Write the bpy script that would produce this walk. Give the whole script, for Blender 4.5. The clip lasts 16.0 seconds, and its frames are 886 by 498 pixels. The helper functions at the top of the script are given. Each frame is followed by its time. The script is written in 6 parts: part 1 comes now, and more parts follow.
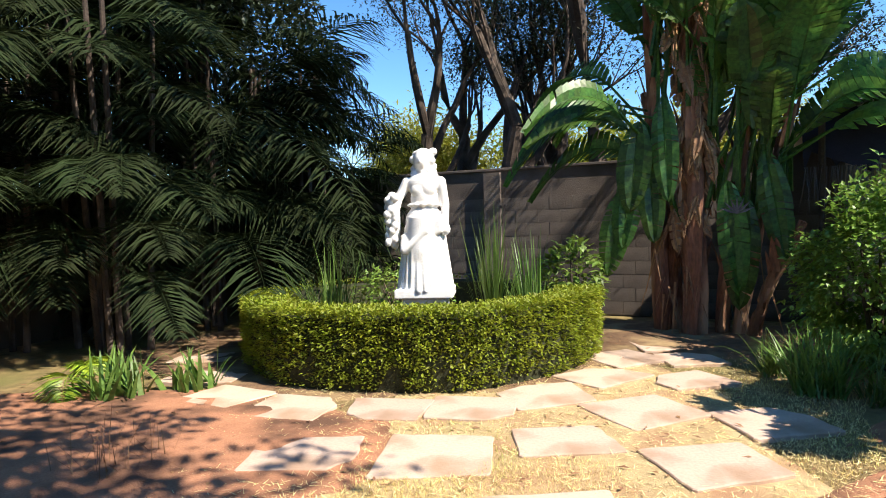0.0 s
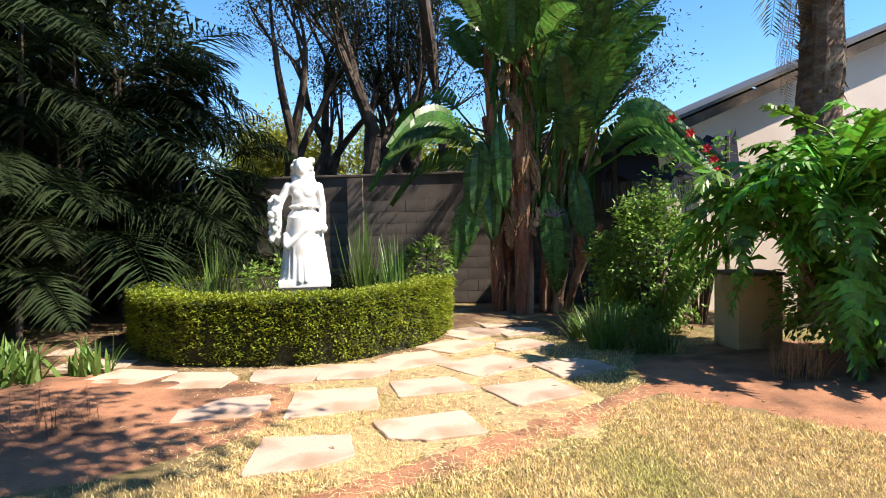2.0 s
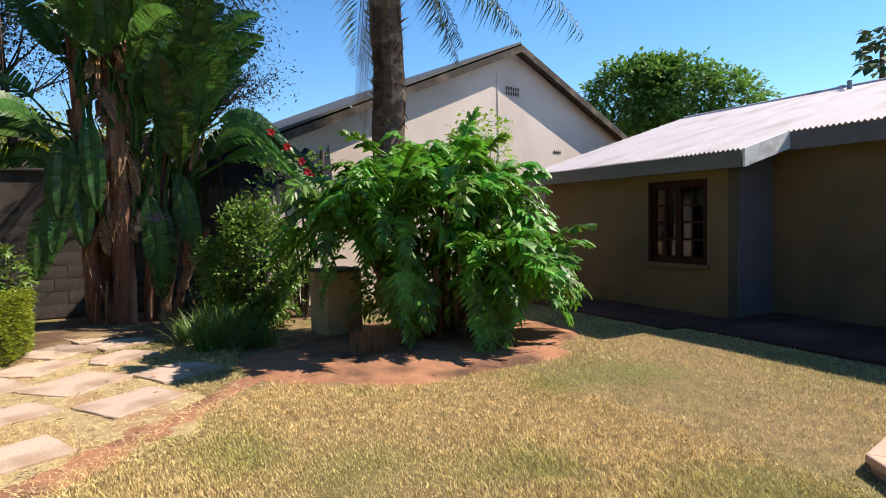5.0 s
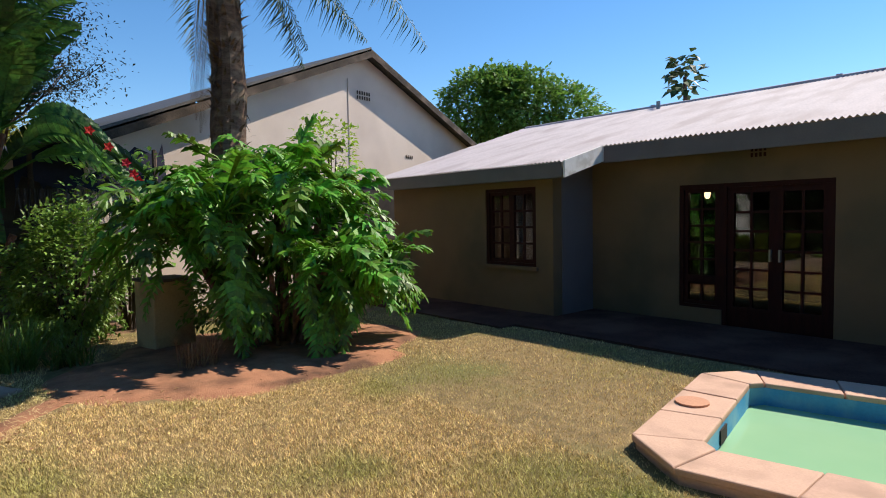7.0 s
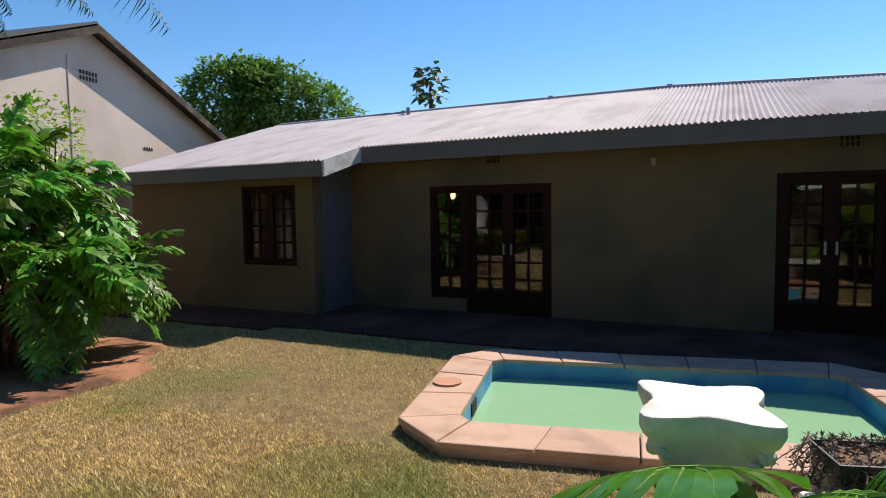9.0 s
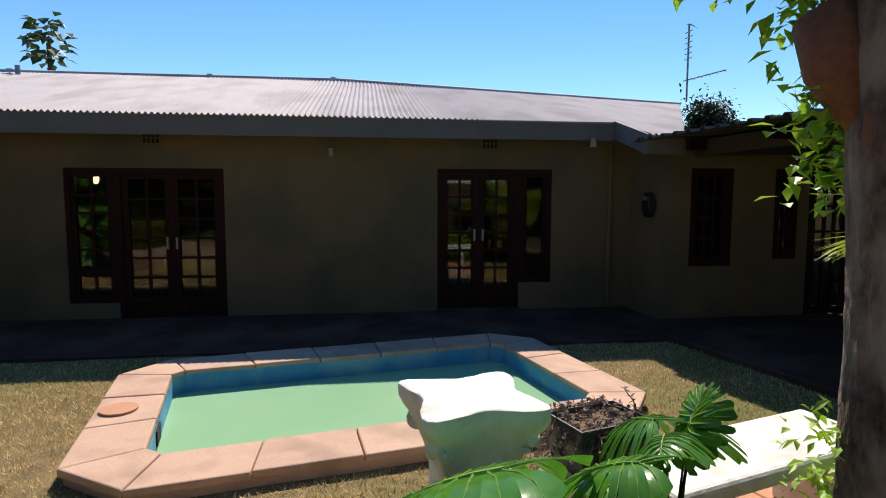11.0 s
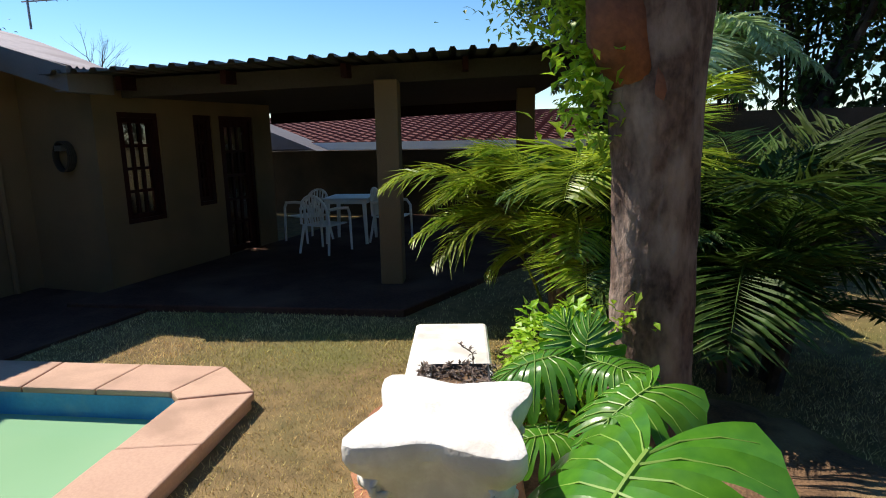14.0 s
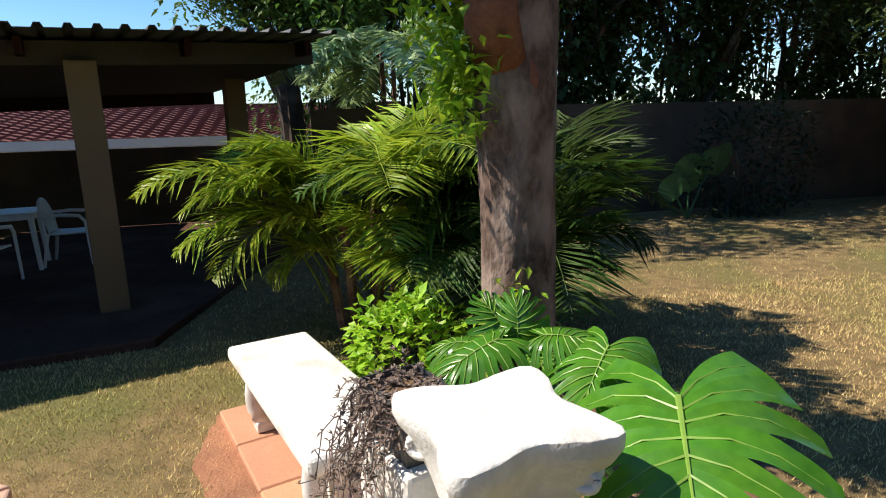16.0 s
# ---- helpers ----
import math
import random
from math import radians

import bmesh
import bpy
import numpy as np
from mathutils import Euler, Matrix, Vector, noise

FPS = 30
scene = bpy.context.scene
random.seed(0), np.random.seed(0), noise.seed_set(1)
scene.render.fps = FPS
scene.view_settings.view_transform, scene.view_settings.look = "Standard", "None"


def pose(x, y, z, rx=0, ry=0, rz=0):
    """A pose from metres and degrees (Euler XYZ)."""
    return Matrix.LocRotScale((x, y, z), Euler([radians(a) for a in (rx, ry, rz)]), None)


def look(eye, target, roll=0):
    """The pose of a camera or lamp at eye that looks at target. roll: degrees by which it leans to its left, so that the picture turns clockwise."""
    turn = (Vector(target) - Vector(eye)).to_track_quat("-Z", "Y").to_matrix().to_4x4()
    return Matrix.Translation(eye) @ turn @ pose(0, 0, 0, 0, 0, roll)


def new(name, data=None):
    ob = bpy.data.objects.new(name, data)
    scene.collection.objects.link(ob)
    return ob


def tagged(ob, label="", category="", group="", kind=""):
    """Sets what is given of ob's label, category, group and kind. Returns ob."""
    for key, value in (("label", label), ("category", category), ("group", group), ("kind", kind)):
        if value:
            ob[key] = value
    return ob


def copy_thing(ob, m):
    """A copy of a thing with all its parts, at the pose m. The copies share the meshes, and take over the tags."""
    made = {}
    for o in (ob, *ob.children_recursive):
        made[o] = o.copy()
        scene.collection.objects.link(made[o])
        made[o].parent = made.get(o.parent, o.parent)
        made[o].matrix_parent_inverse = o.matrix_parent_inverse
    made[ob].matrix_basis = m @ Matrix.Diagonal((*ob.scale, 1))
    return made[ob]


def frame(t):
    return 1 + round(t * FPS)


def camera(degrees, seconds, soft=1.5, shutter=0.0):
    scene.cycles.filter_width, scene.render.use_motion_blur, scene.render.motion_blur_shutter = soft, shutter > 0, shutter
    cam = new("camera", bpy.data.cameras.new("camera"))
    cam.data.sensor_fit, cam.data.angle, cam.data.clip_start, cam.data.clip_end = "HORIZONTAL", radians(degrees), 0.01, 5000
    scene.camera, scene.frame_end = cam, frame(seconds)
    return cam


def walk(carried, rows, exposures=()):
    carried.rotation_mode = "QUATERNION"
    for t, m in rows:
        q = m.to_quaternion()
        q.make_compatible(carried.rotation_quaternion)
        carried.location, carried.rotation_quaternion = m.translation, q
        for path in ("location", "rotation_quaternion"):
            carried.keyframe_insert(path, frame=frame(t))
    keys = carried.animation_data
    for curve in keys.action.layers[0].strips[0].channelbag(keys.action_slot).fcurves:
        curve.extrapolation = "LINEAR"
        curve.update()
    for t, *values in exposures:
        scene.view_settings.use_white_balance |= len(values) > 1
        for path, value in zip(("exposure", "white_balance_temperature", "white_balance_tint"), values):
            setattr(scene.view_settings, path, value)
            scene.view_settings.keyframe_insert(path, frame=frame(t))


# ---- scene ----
cam = camera(74.0, 16.0, soft=1.0)
PATH = [
    (0, (-0.578, 0.18, 1.6), (-1.353, 2.022, 1.528), -1.5),
    (0.5, (-0.535, -0.165, 1.613), (-1.261, 1.697, 1.538), -1.4),
    (1, (-0.514, -0.53, 1.626), (-1.161, 1.361, 1.546), -1.3),
    (1.5, (-0.536, -0.862, 1.592), (-1.043, 1.071, 1.513), -1.0),
    (2, (-0.513, -1.124, 1.582), (-0.787, 0.855, 1.503), -1.1),
    (2.5, (-0.523, -1.31, 1.567), (-0.607, 0.686, 1.491), -1.2),
    (3, (-0.493, -1.449, 1.577), (-0.353, 0.544, 1.498), -1.3),
    (3.5, (-0.459, -1.542, 1.604), (-0.12, 0.427, 1.519), -1.3),
    (4, (-0.376, -1.616, 1.617), (0.185, 0.301, 1.527), -1.2),
    (4.5, (-0.383, -1.625, 1.636), (0.38, 0.221, 1.54), -1.0),
    (4.7, (-0.388, -1.652, 1.648), (0.45, 0.161, 1.546), -1.1),
    (6.8, (-0.102, -2.04, 1.725), (1.15, -0.484, 1.612), -1.2),
    (7, (-0.121, -2.031, 1.732), (1.177, -0.514, 1.616), -1.1),
    (7.5, (-0.105, -2.029, 1.727), (1.31, -0.62, 1.611), -1.0),
    (8, (-0.134, -2.016, 1.732), (1.46, -0.814, 1.613), -1.1),
    (8.5, (-0.157, -2.02, 1.719), (1.556, -0.994, 1.596), -1.0),
    (9, (-0.255, -2.022, 1.733), (1.54, -1.151, 1.598), -0.9),
    (9.5, (-0.246, -1.967, 1.737), (1.631, -1.289, 1.595), -0.9),
    (10, (-0.216, -1.854, 1.74), (1.749, -1.512, 1.593), -0.8),
    (10.2, (-0.186, -1.816, 1.736), (1.794, -1.58, 1.583), -0.6),
    (12.3, (0.505, -1.1, 1.768), (2.133, -2.229, 1.492), -0.6),
    (12.5, (0.611, -1.027, 1.779), (2.146, -2.273, 1.477), -0.9),
    (13, (0.918, -0.786, 1.755), (2.146, -2.329, 1.418), -1.0),
    (13.5, (1.223, -0.653, 1.761), (2.179, -2.374, 1.407), -1.0),
    (14, (1.574, -0.538, 1.752), (2.211, -2.397, 1.378), -1.1),
    (14.5, (1.873, -0.466, 1.758), (2.185, -2.405, 1.379), -1.2),
    (15, (2.169, -0.438, 1.75), (2.174, -2.4, 1.364), -1.5),
    (15.5, (2.343, -0.524, 1.727), (2.084, -2.467, 1.329), -1.6),
    (16, (2.521, -0.651, 1.727), (2.049, -2.552, 1.32), -1.6),
]
walk(cam, [(t, look(e, g, r)) for t, e, g, r in PATH], ((0, 1.12), (2, 1.15), (3.5, 1.0), (4.7, 0.78), (7, 0.45), (10, 0.3), (12.5, 0.38), (14.5, 0.45), (16, 0.52)))

# ---- world and sun ----
SUN = Vector((0.88, -0.20, 1.0)).normalized()
world = bpy.data.worlds.new("sky")
scene.world = world
world.use_nodes = True
wn = world.node_tree.nodes
sky = wn.new("ShaderNodeTexSky")
sky.sky_type, sky.sun_disc = "NISHITA", False
sky.sun_elevation = math.asin(SUN.z)
sky.sun_rotation = math.atan2(SUN.x, SUN.y)
sky.air_density, sky.dust_density, sky.ozone_density = 1.0, 0.0, 4.0
hue = wn.new("ShaderNodeHueSaturation")
hue.inputs["Saturation"].default_value = 1.2
world.node_tree.links.new(sky.outputs[0], hue.inputs["Color"])
world.node_tree.links.new(hue.outputs[0], wn["Background"].inputs[0])
wn["Background"].inputs[1].default_value = 0.122
sun = new("sun", bpy.data.lights.new("sun", "SUN"))
sun.data.energy, sun.data.angle, sun.data.color = 5.0, radians(0.5), (1.0, 0.905, 0.775)
sun.matrix_world = look(SUN * 40, (0, 0, 0))
G = 0.06  # ground level
rnd = random.Random(7)
U = rnd.uniform


# ---- materials ----
def surface(name, a, b, scale=6.0, rough=0.8, bump=0.3, fine=60.0, vary=0.0, metal=0.0, through_light=0.0, stain=None, stain_scale=0.7, coords="Object", stretch=(1, 1, 1), spec=0.4):
    """Two-colour noise at two scales, fine relief, optional stains and per-piece variation."""
    m = bpy.data.materials.new(name)
    m.use_nodes = True
    t = m.node_tree
    n, link = t.nodes, t.links.new
    bsdf = n["Principled BSDF"]
    bsdf.inputs["Roughness"].default_value = rough
    bsdf.inputs["Metallic"].default_value = metal
    bsdf.inputs["Specular IOR Level"].default_value = spec
    co, mp = n.new("ShaderNodeTexCoord"), n.new("ShaderNodeMapping")
    mp.inputs["Scale"].default_value = stretch
    link(co.outputs[coords], mp.inputs[0])
    big, small = n.new("ShaderNodeTexNoise"), n.new("ShaderNodeTexNoise")
    big.inputs["Scale"].default_value, small.inputs["Scale"].default_value = scale, fine
    big.inputs["Detail"].default_value, small.inputs["Detail"].default_value = 5, 3
    link(mp.outputs[0], big.inputs[0])
    link(mp.outputs[0], small.inputs[0])
    mix = n.new("ShaderNodeMix")
    mix.data_type = "RGBA"
    mix.inputs[6].default_value, mix.inputs[7].default_value = (*a, 1), (*b, 1)
    add = n.new("ShaderNodeMath")
    add.operation = "MULTIPLY_ADD"
    add.inputs[1].default_value = 0.5
    half = n.new("ShaderNodeMath")
    half.operation = "MULTIPLY"
    half.inputs[1].default_value = 0.5
    link(small.outputs[0], half.inputs[0])
    link(big.outputs[0], add.inputs[0])
    link(half.outputs[0], add.inputs[2])
    ramp = n.new("ShaderNodeMapRange")
    ramp.inputs[1].default_value, ramp.inputs[2].default_value = 0.36, 0.64
    link(add.outputs[0], ramp.inputs[0])
    link(ramp.outputs[0], mix.inputs[0])
    col = mix.outputs[2]
    if stain:
        st, sr, sm = n.new("ShaderNodeTexNoise"), n.new("ShaderNodeMapRange"), n.new("ShaderNodeMix")
        st.inputs["Scale"].default_value, st.inputs["Detail"].default_value = stain_scale, 6
        sr.inputs[1].default_value, sr.inputs[2].default_value = 0.48, 0.66
        sm.data_type = "RGBA"
        sm.inputs[7].default_value = (*stain, 1)
        link(mp.outputs[0], st.inputs[0])
        link(st.outputs[0], sr.inputs[0])
        link(sr.outputs[0], sm.inputs[0])
        link(col, sm.inputs[6])
        col = sm.outputs[2]
    if vary:
        geo, inf, hs, s = n.new("ShaderNodeNewGeometry"), n.new("ShaderNodeObjectInfo"), n.new("ShaderNodeHueSaturation"), n.new("ShaderNodeMath")
        s.operation = "ADD"
        link(geo.outputs["Random Per Island"], s.inputs[0])
        link(inf.outputs["Random"], s.inputs[1])
        r, r2 = n.new("ShaderNodeMapRange"), n.new("ShaderNodeMapRange")
        r.inputs[2].default_value = 2.0
        r.inputs[3].default_value, r.inputs[4].default_value = 1 - vary, 1 + vary
        r2.inputs[2].default_value = 2.0
        r2.inputs[3].default_value, r2.inputs[4].default_value = 0.5 - vary * 0.05, 0.5 + vary * 0.05
        link(s.outputs[0], r.inputs[0])
        link(s.outputs[0], r2.inputs[0])
        link(r.outputs[0], hs.inputs["Value"])
        link(r2.outputs[0], hs.inputs["Hue"])
        link(col, hs.inputs["Color"])
        col = hs.outputs[0]
    link(col, bsdf.inputs["Base Color"])
    if bump:
        bp = n.new("ShaderNodeBump")
        bp.inputs["Strength"].default_value, bp.inputs["Distance"].default_value = bump, 0.02
        link(add.outputs[0], bp.inputs["Height"])
        link(bp.outputs[0], bsdf.inputs["Normal"])
    if through_light:
        tr, ms = n.new("ShaderNodeBsdfTranslucent"), n.new("ShaderNodeMixShader")
        link(col, tr.inputs[0])
        ms.inputs[0].default_value = through_light
        link(bsdf.outputs[0], ms.inputs[1])
        link(tr.outputs[0], ms.inputs[2])
        link(ms.outputs[0], n["Material Output"].inputs[0])
    return m


def leafy(name, a, b, rough=0.45, vary=0.5, thru=0.3, spec=0.5):
    return surface(name, a, b, scale=3, fine=25, rough=rough, bump=0.1, vary=vary, through_light=thru, spec=spec)


M = dict(
    lawn=surface("dry_lawn", (0.33, 0.23, 0.10), (0.12, 0.085, 0.036), 9, 0.95, 1.0, 130, stain=(0.16, 0.15, 0.045), stain_scale=0.55),
    blade=surface("grass_blade", (0.90, 0.645, 0.33), (0.36, 0.25, 0.10), 13, 0.8, 0, 48, vary=0.85, through_light=0.2, stain=(0.33, 0.31, 0.085), stain_scale=0.6),
    soil=surface("red_soil", (0.46, 0.22, 0.12), (0.32, 0.14, 0.075), 7, 0.95, 1.0, 70, stain=(0.12, 0.06, 0.035), stain_scale=1.6),
    straw=surface("strawy_earth", (0.56, 0.43, 0.23), (0.34, 0.24, 0.115), 9, 0.95, 1.0, 120, stain=(0.38, 0.22, 0.12), stain_scale=1.8),
    strawbit=surface("dry_straw", (0.78, 0.62, 0.34), (0.50, 0.36, 0.16), 4, 0.85, 0, 30, vary=0.8, through_light=0.15),
    mulch=surface("leaf_litter_soil", (0.24, 0.14, 0.075), (0.10, 0.06, 0.035), 9, 0.95, 1.0, 60, stain=(0.34, 0.24, 0.12), stain_scale=2.2),
    stone=surface("pink_sandstone", (0.58, 0.43, 0.33), (0.47, 0.34, 0.265), 3, 0.85, 0.45, 40, vary=0.15, stain=(0.36, 0.24, 0.16), stain_scale=2.0),
    white=surface("white_painted_concrete", (0.86, 0.84, 0.80), (0.78, 0.75, 0.70), 9, 0.75, 0.35, 70, stain=(0.62, 0.58, 0.52), stain_scale=4.5),
    marble=surface("white_statue_paint", (0.88, 0.86, 0.83), (0.80, 0.78, 0.75), 8, 0.65, 0.25, 50, stain=(0.66, 0.63, 0.58), stain_scale=5),
    # ochre base set darker than the paint, so the walls' shade reads deeper
    plaster=surface("shade_deepened_ochre_plaster", (0.205, 0.137, 0.072), (0.172, 0.115, 0.060), 1.5, 0.9, 0.35, 90, stain=(0.12, 0.095, 0.055), stain_scale=0.8),
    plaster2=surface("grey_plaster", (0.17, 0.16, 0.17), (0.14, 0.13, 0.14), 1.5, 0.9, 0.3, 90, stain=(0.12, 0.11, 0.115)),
    gable=surface("pink_plaster", (0.72, 0.60, 0.52), (0.66, 0.55, 0.47), 1.0, 0.9, 0.2, 50, stain=(0.60, 0.49, 0.42), stain_scale=0.6),
    fascia=surface("grey_painted_fascia", (0.17, 0.155, 0.15), (0.135, 0.125, 0.12), 3, 0.6, 0.15, 60),
    roof=surface("weathered_corrugated_iron", (0.55, 0.49, 0.50), (0.46, 0.41, 0.425), 3.5, 0.75, 0.1, 40, stain=(0.40, 0.34, 0.345), stain_scale=1.6, stretch=(0.35, 1, 1), spec=0.25),
    darkroof=surface("dark_sheet_metal", (0.13, 0.12, 0.11), (0.08, 0.075, 0.07), 2, 0.6, 0.1, 40, metal=0.3),
    # veranda shade put into the colour of the ceiling and front beam
    ceilingboard=surface("shade_dark_veranda_board", (0.07, 0.055, 0.045), (0.05, 0.04, 0.03), 2, 0.85, 0.1, 40),
    tile=surface("clay_roof_tile", (0.20, 0.085, 0.07), (0.13, 0.05, 0.045), 3, 0.9, 0, 40, spec=0.1),
    wood=surface("dark_mahogany_frame", (0.042, 0.009, 0.0065), (0.020, 0.0055, 0.0045), 3, 0.6, 0.15, 60, stretch=(6, 6, 1), spec=0.15),
    oldwall=surface("grey_concrete_block", (0.17, 0.14, 0.12), (0.12, 0.098, 0.085), 2.5, 0.95, 0.6, 50, vary=0.12, stain=(0.075, 0.062, 0.055), stain_scale=1.1),
    darkwall=surface("brown_boundary_plaster", (0.12, 0.085, 0.056), (0.085, 0.06, 0.04), 2.0, 0.95, 0.4, 50, stain=(0.055, 0.04, 0.028)),
    coping=surface("terracotta_coping", (0.62, 0.40, 0.29), (0.54, 0.34, 0.245), 4, 0.8, 0.25, 60, vary=0.08, stain=(0.44, 0.28, 0.20), stain_scale=2.4),
    brick=surface("red_clay_brick", (0.60, 0.31, 0.19), (0.52, 0.26, 0.155), 5, 0.85, 0.3, 60, vary=0.15),
    poolblue=surface("blue_pool_paint", (0.06, 0.32, 0.58), (0.045, 0.25, 0.48), 4, 0.6, 0.1, 40, stain=(0.20, 0.42, 0.52), stain_scale=1.8),
    bark=surface("grey_brown_bark", (0.20, 0.13, 0.10), (0.06, 0.037, 0.028), 9, 0.95, 1.0, 45, stain=(0.34, 0.26, 0.215), stain_scale=5, stretch=(1, 1, 0.55)),
    barkred=surface("raw_red_bark", (0.26, 0.105, 0.055), (0.16, 0.065, 0.04), 8, 0.9, 0.6, 40),
    palmbark=surface("palm_trunk_fibre", (0.23, 0.13, 0.08), (0.09, 0.052, 0.035), 8, 0.95, 1.0, 40, stretch=(1, 1, 2.2), stain=(0.30, 0.20, 0.13), stain_scale=3),
    stem=surface("dry_strelitzia_stem", (0.26, 0.115, 0.065), (0.10, 0.045, 0.027), 6, 0.9, 1.0, 40, stretch=(1, 1, 0.25), stain=(0.46, 0.28, 0.17), stain_scale=3),
    twig=surface("dark_branch_bark", (0.075, 0.055, 0.042), (0.035, 0.026, 0.02), 5, 0.95, 0.8, 40, stain=(0.15, 0.11, 0.085), stain_scale=2.5),
    deadleaf=surface("dead_leaf", (0.36, 0.20, 0.10), (0.22, 0.115, 0.06), 4, 0.85, 0.3, 30, vary=0.35, through_light=0.2),
    hedge=leafy("hedge_leaf", (0.34, 0.40, 0.028), (0.19, 0.27, 0.018), 0.5, 0.5, 0.35),
    hedgecore=surface("hedge_shade_core", (0.045, 0.05, 0.018), (0.02, 0.022, 0.01), 20, 0.95, 0.8, 60),
    philo=leafy("philodendron_leaf", (0.19, 0.385, 0.034), (0.065, 0.18, 0.018), 0.45, 0.75, 0.33),
    monstera=leafy("monstera_leaf", (0.105, 0.28, 0.022), (0.06, 0.19, 0.016), 0.22, 0.2, 0.3),
    strel=leafy("strelitzia_leaf", (0.115, 0.22, 0.036), (0.038, 0.09, 0.017), 0.36, 0.6, 0.5),
    palm=leafy("areca_palm_leaflet", (0.42, 0.48, 0.04), (0.15, 0.26, 0.024), 0.4, 0.5, 0.35),
    # palm leaflet tone with deep shade put into the colour
    darkpalm=leafy("shade_toned_palm_leaflet", (0.036, 0.052, 0.018), (0.016, 0.026, 0.010), 0.75, 0.5, 0.3, 0.12),
    tallpalm=leafy("tall_palm_leaflet", (0.05, 0.09, 0.03), (0.03, 0.055, 0.02), 0.5, 0.4, 0.2),
    shrub=leafy("shrub_leaf", (0.25, 0.39, 0.065), (0.11, 0.21, 0.036), 0.45, 0.5, 0.35),
    tree=leafy("broad_tree_leaf", (0.14, 0.26, 0.04), (0.07, 0.15, 0.028), 0.5, 0.5, 0.35),
    olive=leafy("sunny_tree_leaf", (0.40, 0.40, 0.04), (0.22, 0.24, 0.03), 0.55, 0.5, 0.35),
    leafgreen=leafy("fresh_tree_leaf", (0.20, 0.34, 0.055), (0.085, 0.17, 0.03), 0.5, 0.6, 0.35),
    pawpaw=leafy("dark_pawpaw_leaf", (0.045, 0.085, 0.022), (0.025, 0.05, 0.014), 0.5, 0.4, 0.15),
    fern=leafy("silvery_fern_leaf", (0.50, 0.62, 0.32), (0.32, 0.46, 0.20), 0.5, 0.3, 0.4),
    ear=leafy("elephant_ear_leaf", (0.10, 0.24, 0.10), (0.07, 0.18, 0.075), 0.35, 0.2, 0.35),
    # midtree and darktree: leaf tones with canopy shade put into the colour
    midtree=leafy("shade_toned_tree_leaf", (0.085, 0.125, 0.03), (0.03, 0.05, 0.015), 0.5, 0.7, 0.4),
    darktree=leafy("deep_shade_toned_leaf", (0.034, 0.052, 0.02), (0.014, 0.024, 0.010), 0.5, 0.5, 0.2),
    vine=leafy("vine_leaf", (0.40, 0.56, 0.035), (0.20, 0.38, 0.025), 0.45, 0.4, 0.4),
    aga=leafy("agapanthus_leaf", (0.17, 0.27, 0.055), (0.085, 0.16, 0.032), 0.4, 0.4, 0.35),
    vein=leafy("pale_leaf_vein", (0.30, 0.46, 0.08), (0.22, 0.38, 0.06), 0.4, 0.1, 0.2),
    # darker copy of the areca leaflet, its shade put into the colour
    darkareca=leafy("shade_toned_areca_leaflet", (0.085, 0.145, 0.025), (0.035, 0.07, 0.014), 0.5, 0.5, 0.35, 0.3),
    petal=surface("red_petal", (0.65, 0.02, 0.025), (0.5, 0.012, 0.02), 5, 0.6, 0, 30, vary=0.2, through_light=0.3),
    plastic=surface("white_garden_plastic", (0.78, 0.78, 0.76), (0.72, 0.72, 0.70), 3, 0.4, 0.05, 30),
    trough=surface("dark_grey_trough_plastic", (0.06, 0.062, 0.066), (0.04, 0.041, 0.045), 6, 0.6, 0.2, 50, stain=(0.16, 0.15, 0.14), stain_scale=5),
    yellow=surface("cream_painted_masonry", (0.60, 0.47, 0.25), (0.50, 0.38, 0.20), 3, 0.85, 0.4, 50, stain=(0.34, 0.24, 0.13), stain_scale=2.5),
    metal=surface("dull_aluminium", (0.32, 0.32, 0.33), (0.24, 0.24, 0.25), 5, 0.45, 0.05, 40, metal=0.8),
    # near black: shade of unlit rooms put into the colour; also hose rubber
    dark=surface("unlit_dark_and_hose", (0.035, 0.028, 0.022), (0.02, 0.016, 0.013), 2, 0.9, 0.1, 30),
    slab=surface("red_polished_slab", (0.105, 0.055, 0.042), (0.065, 0.034, 0.027), 3, 0.95, 0.2, 40, stain=(0.13, 0.075, 0.055), stain_scale=1.2, spec=0.04),
    shade=surface("navy_shade_cloth", (0.030, 0.032, 0.060), (0.018, 0.019, 0.04), 4, 0.85, 0.3, 60),
    thatch=surface("grey_dry_thatch", (0.20, 0.18, 0.19), (0.10, 0.09, 0.10), 3, 0.95, 1.0, 50, stretch=(8, 8, 0.6)),
    cream=surface("cream_light_fitting", (0.42, 0.37, 0.29), (0.34, 0.30, 0.24), 6, 0.4, 0, 30),
)


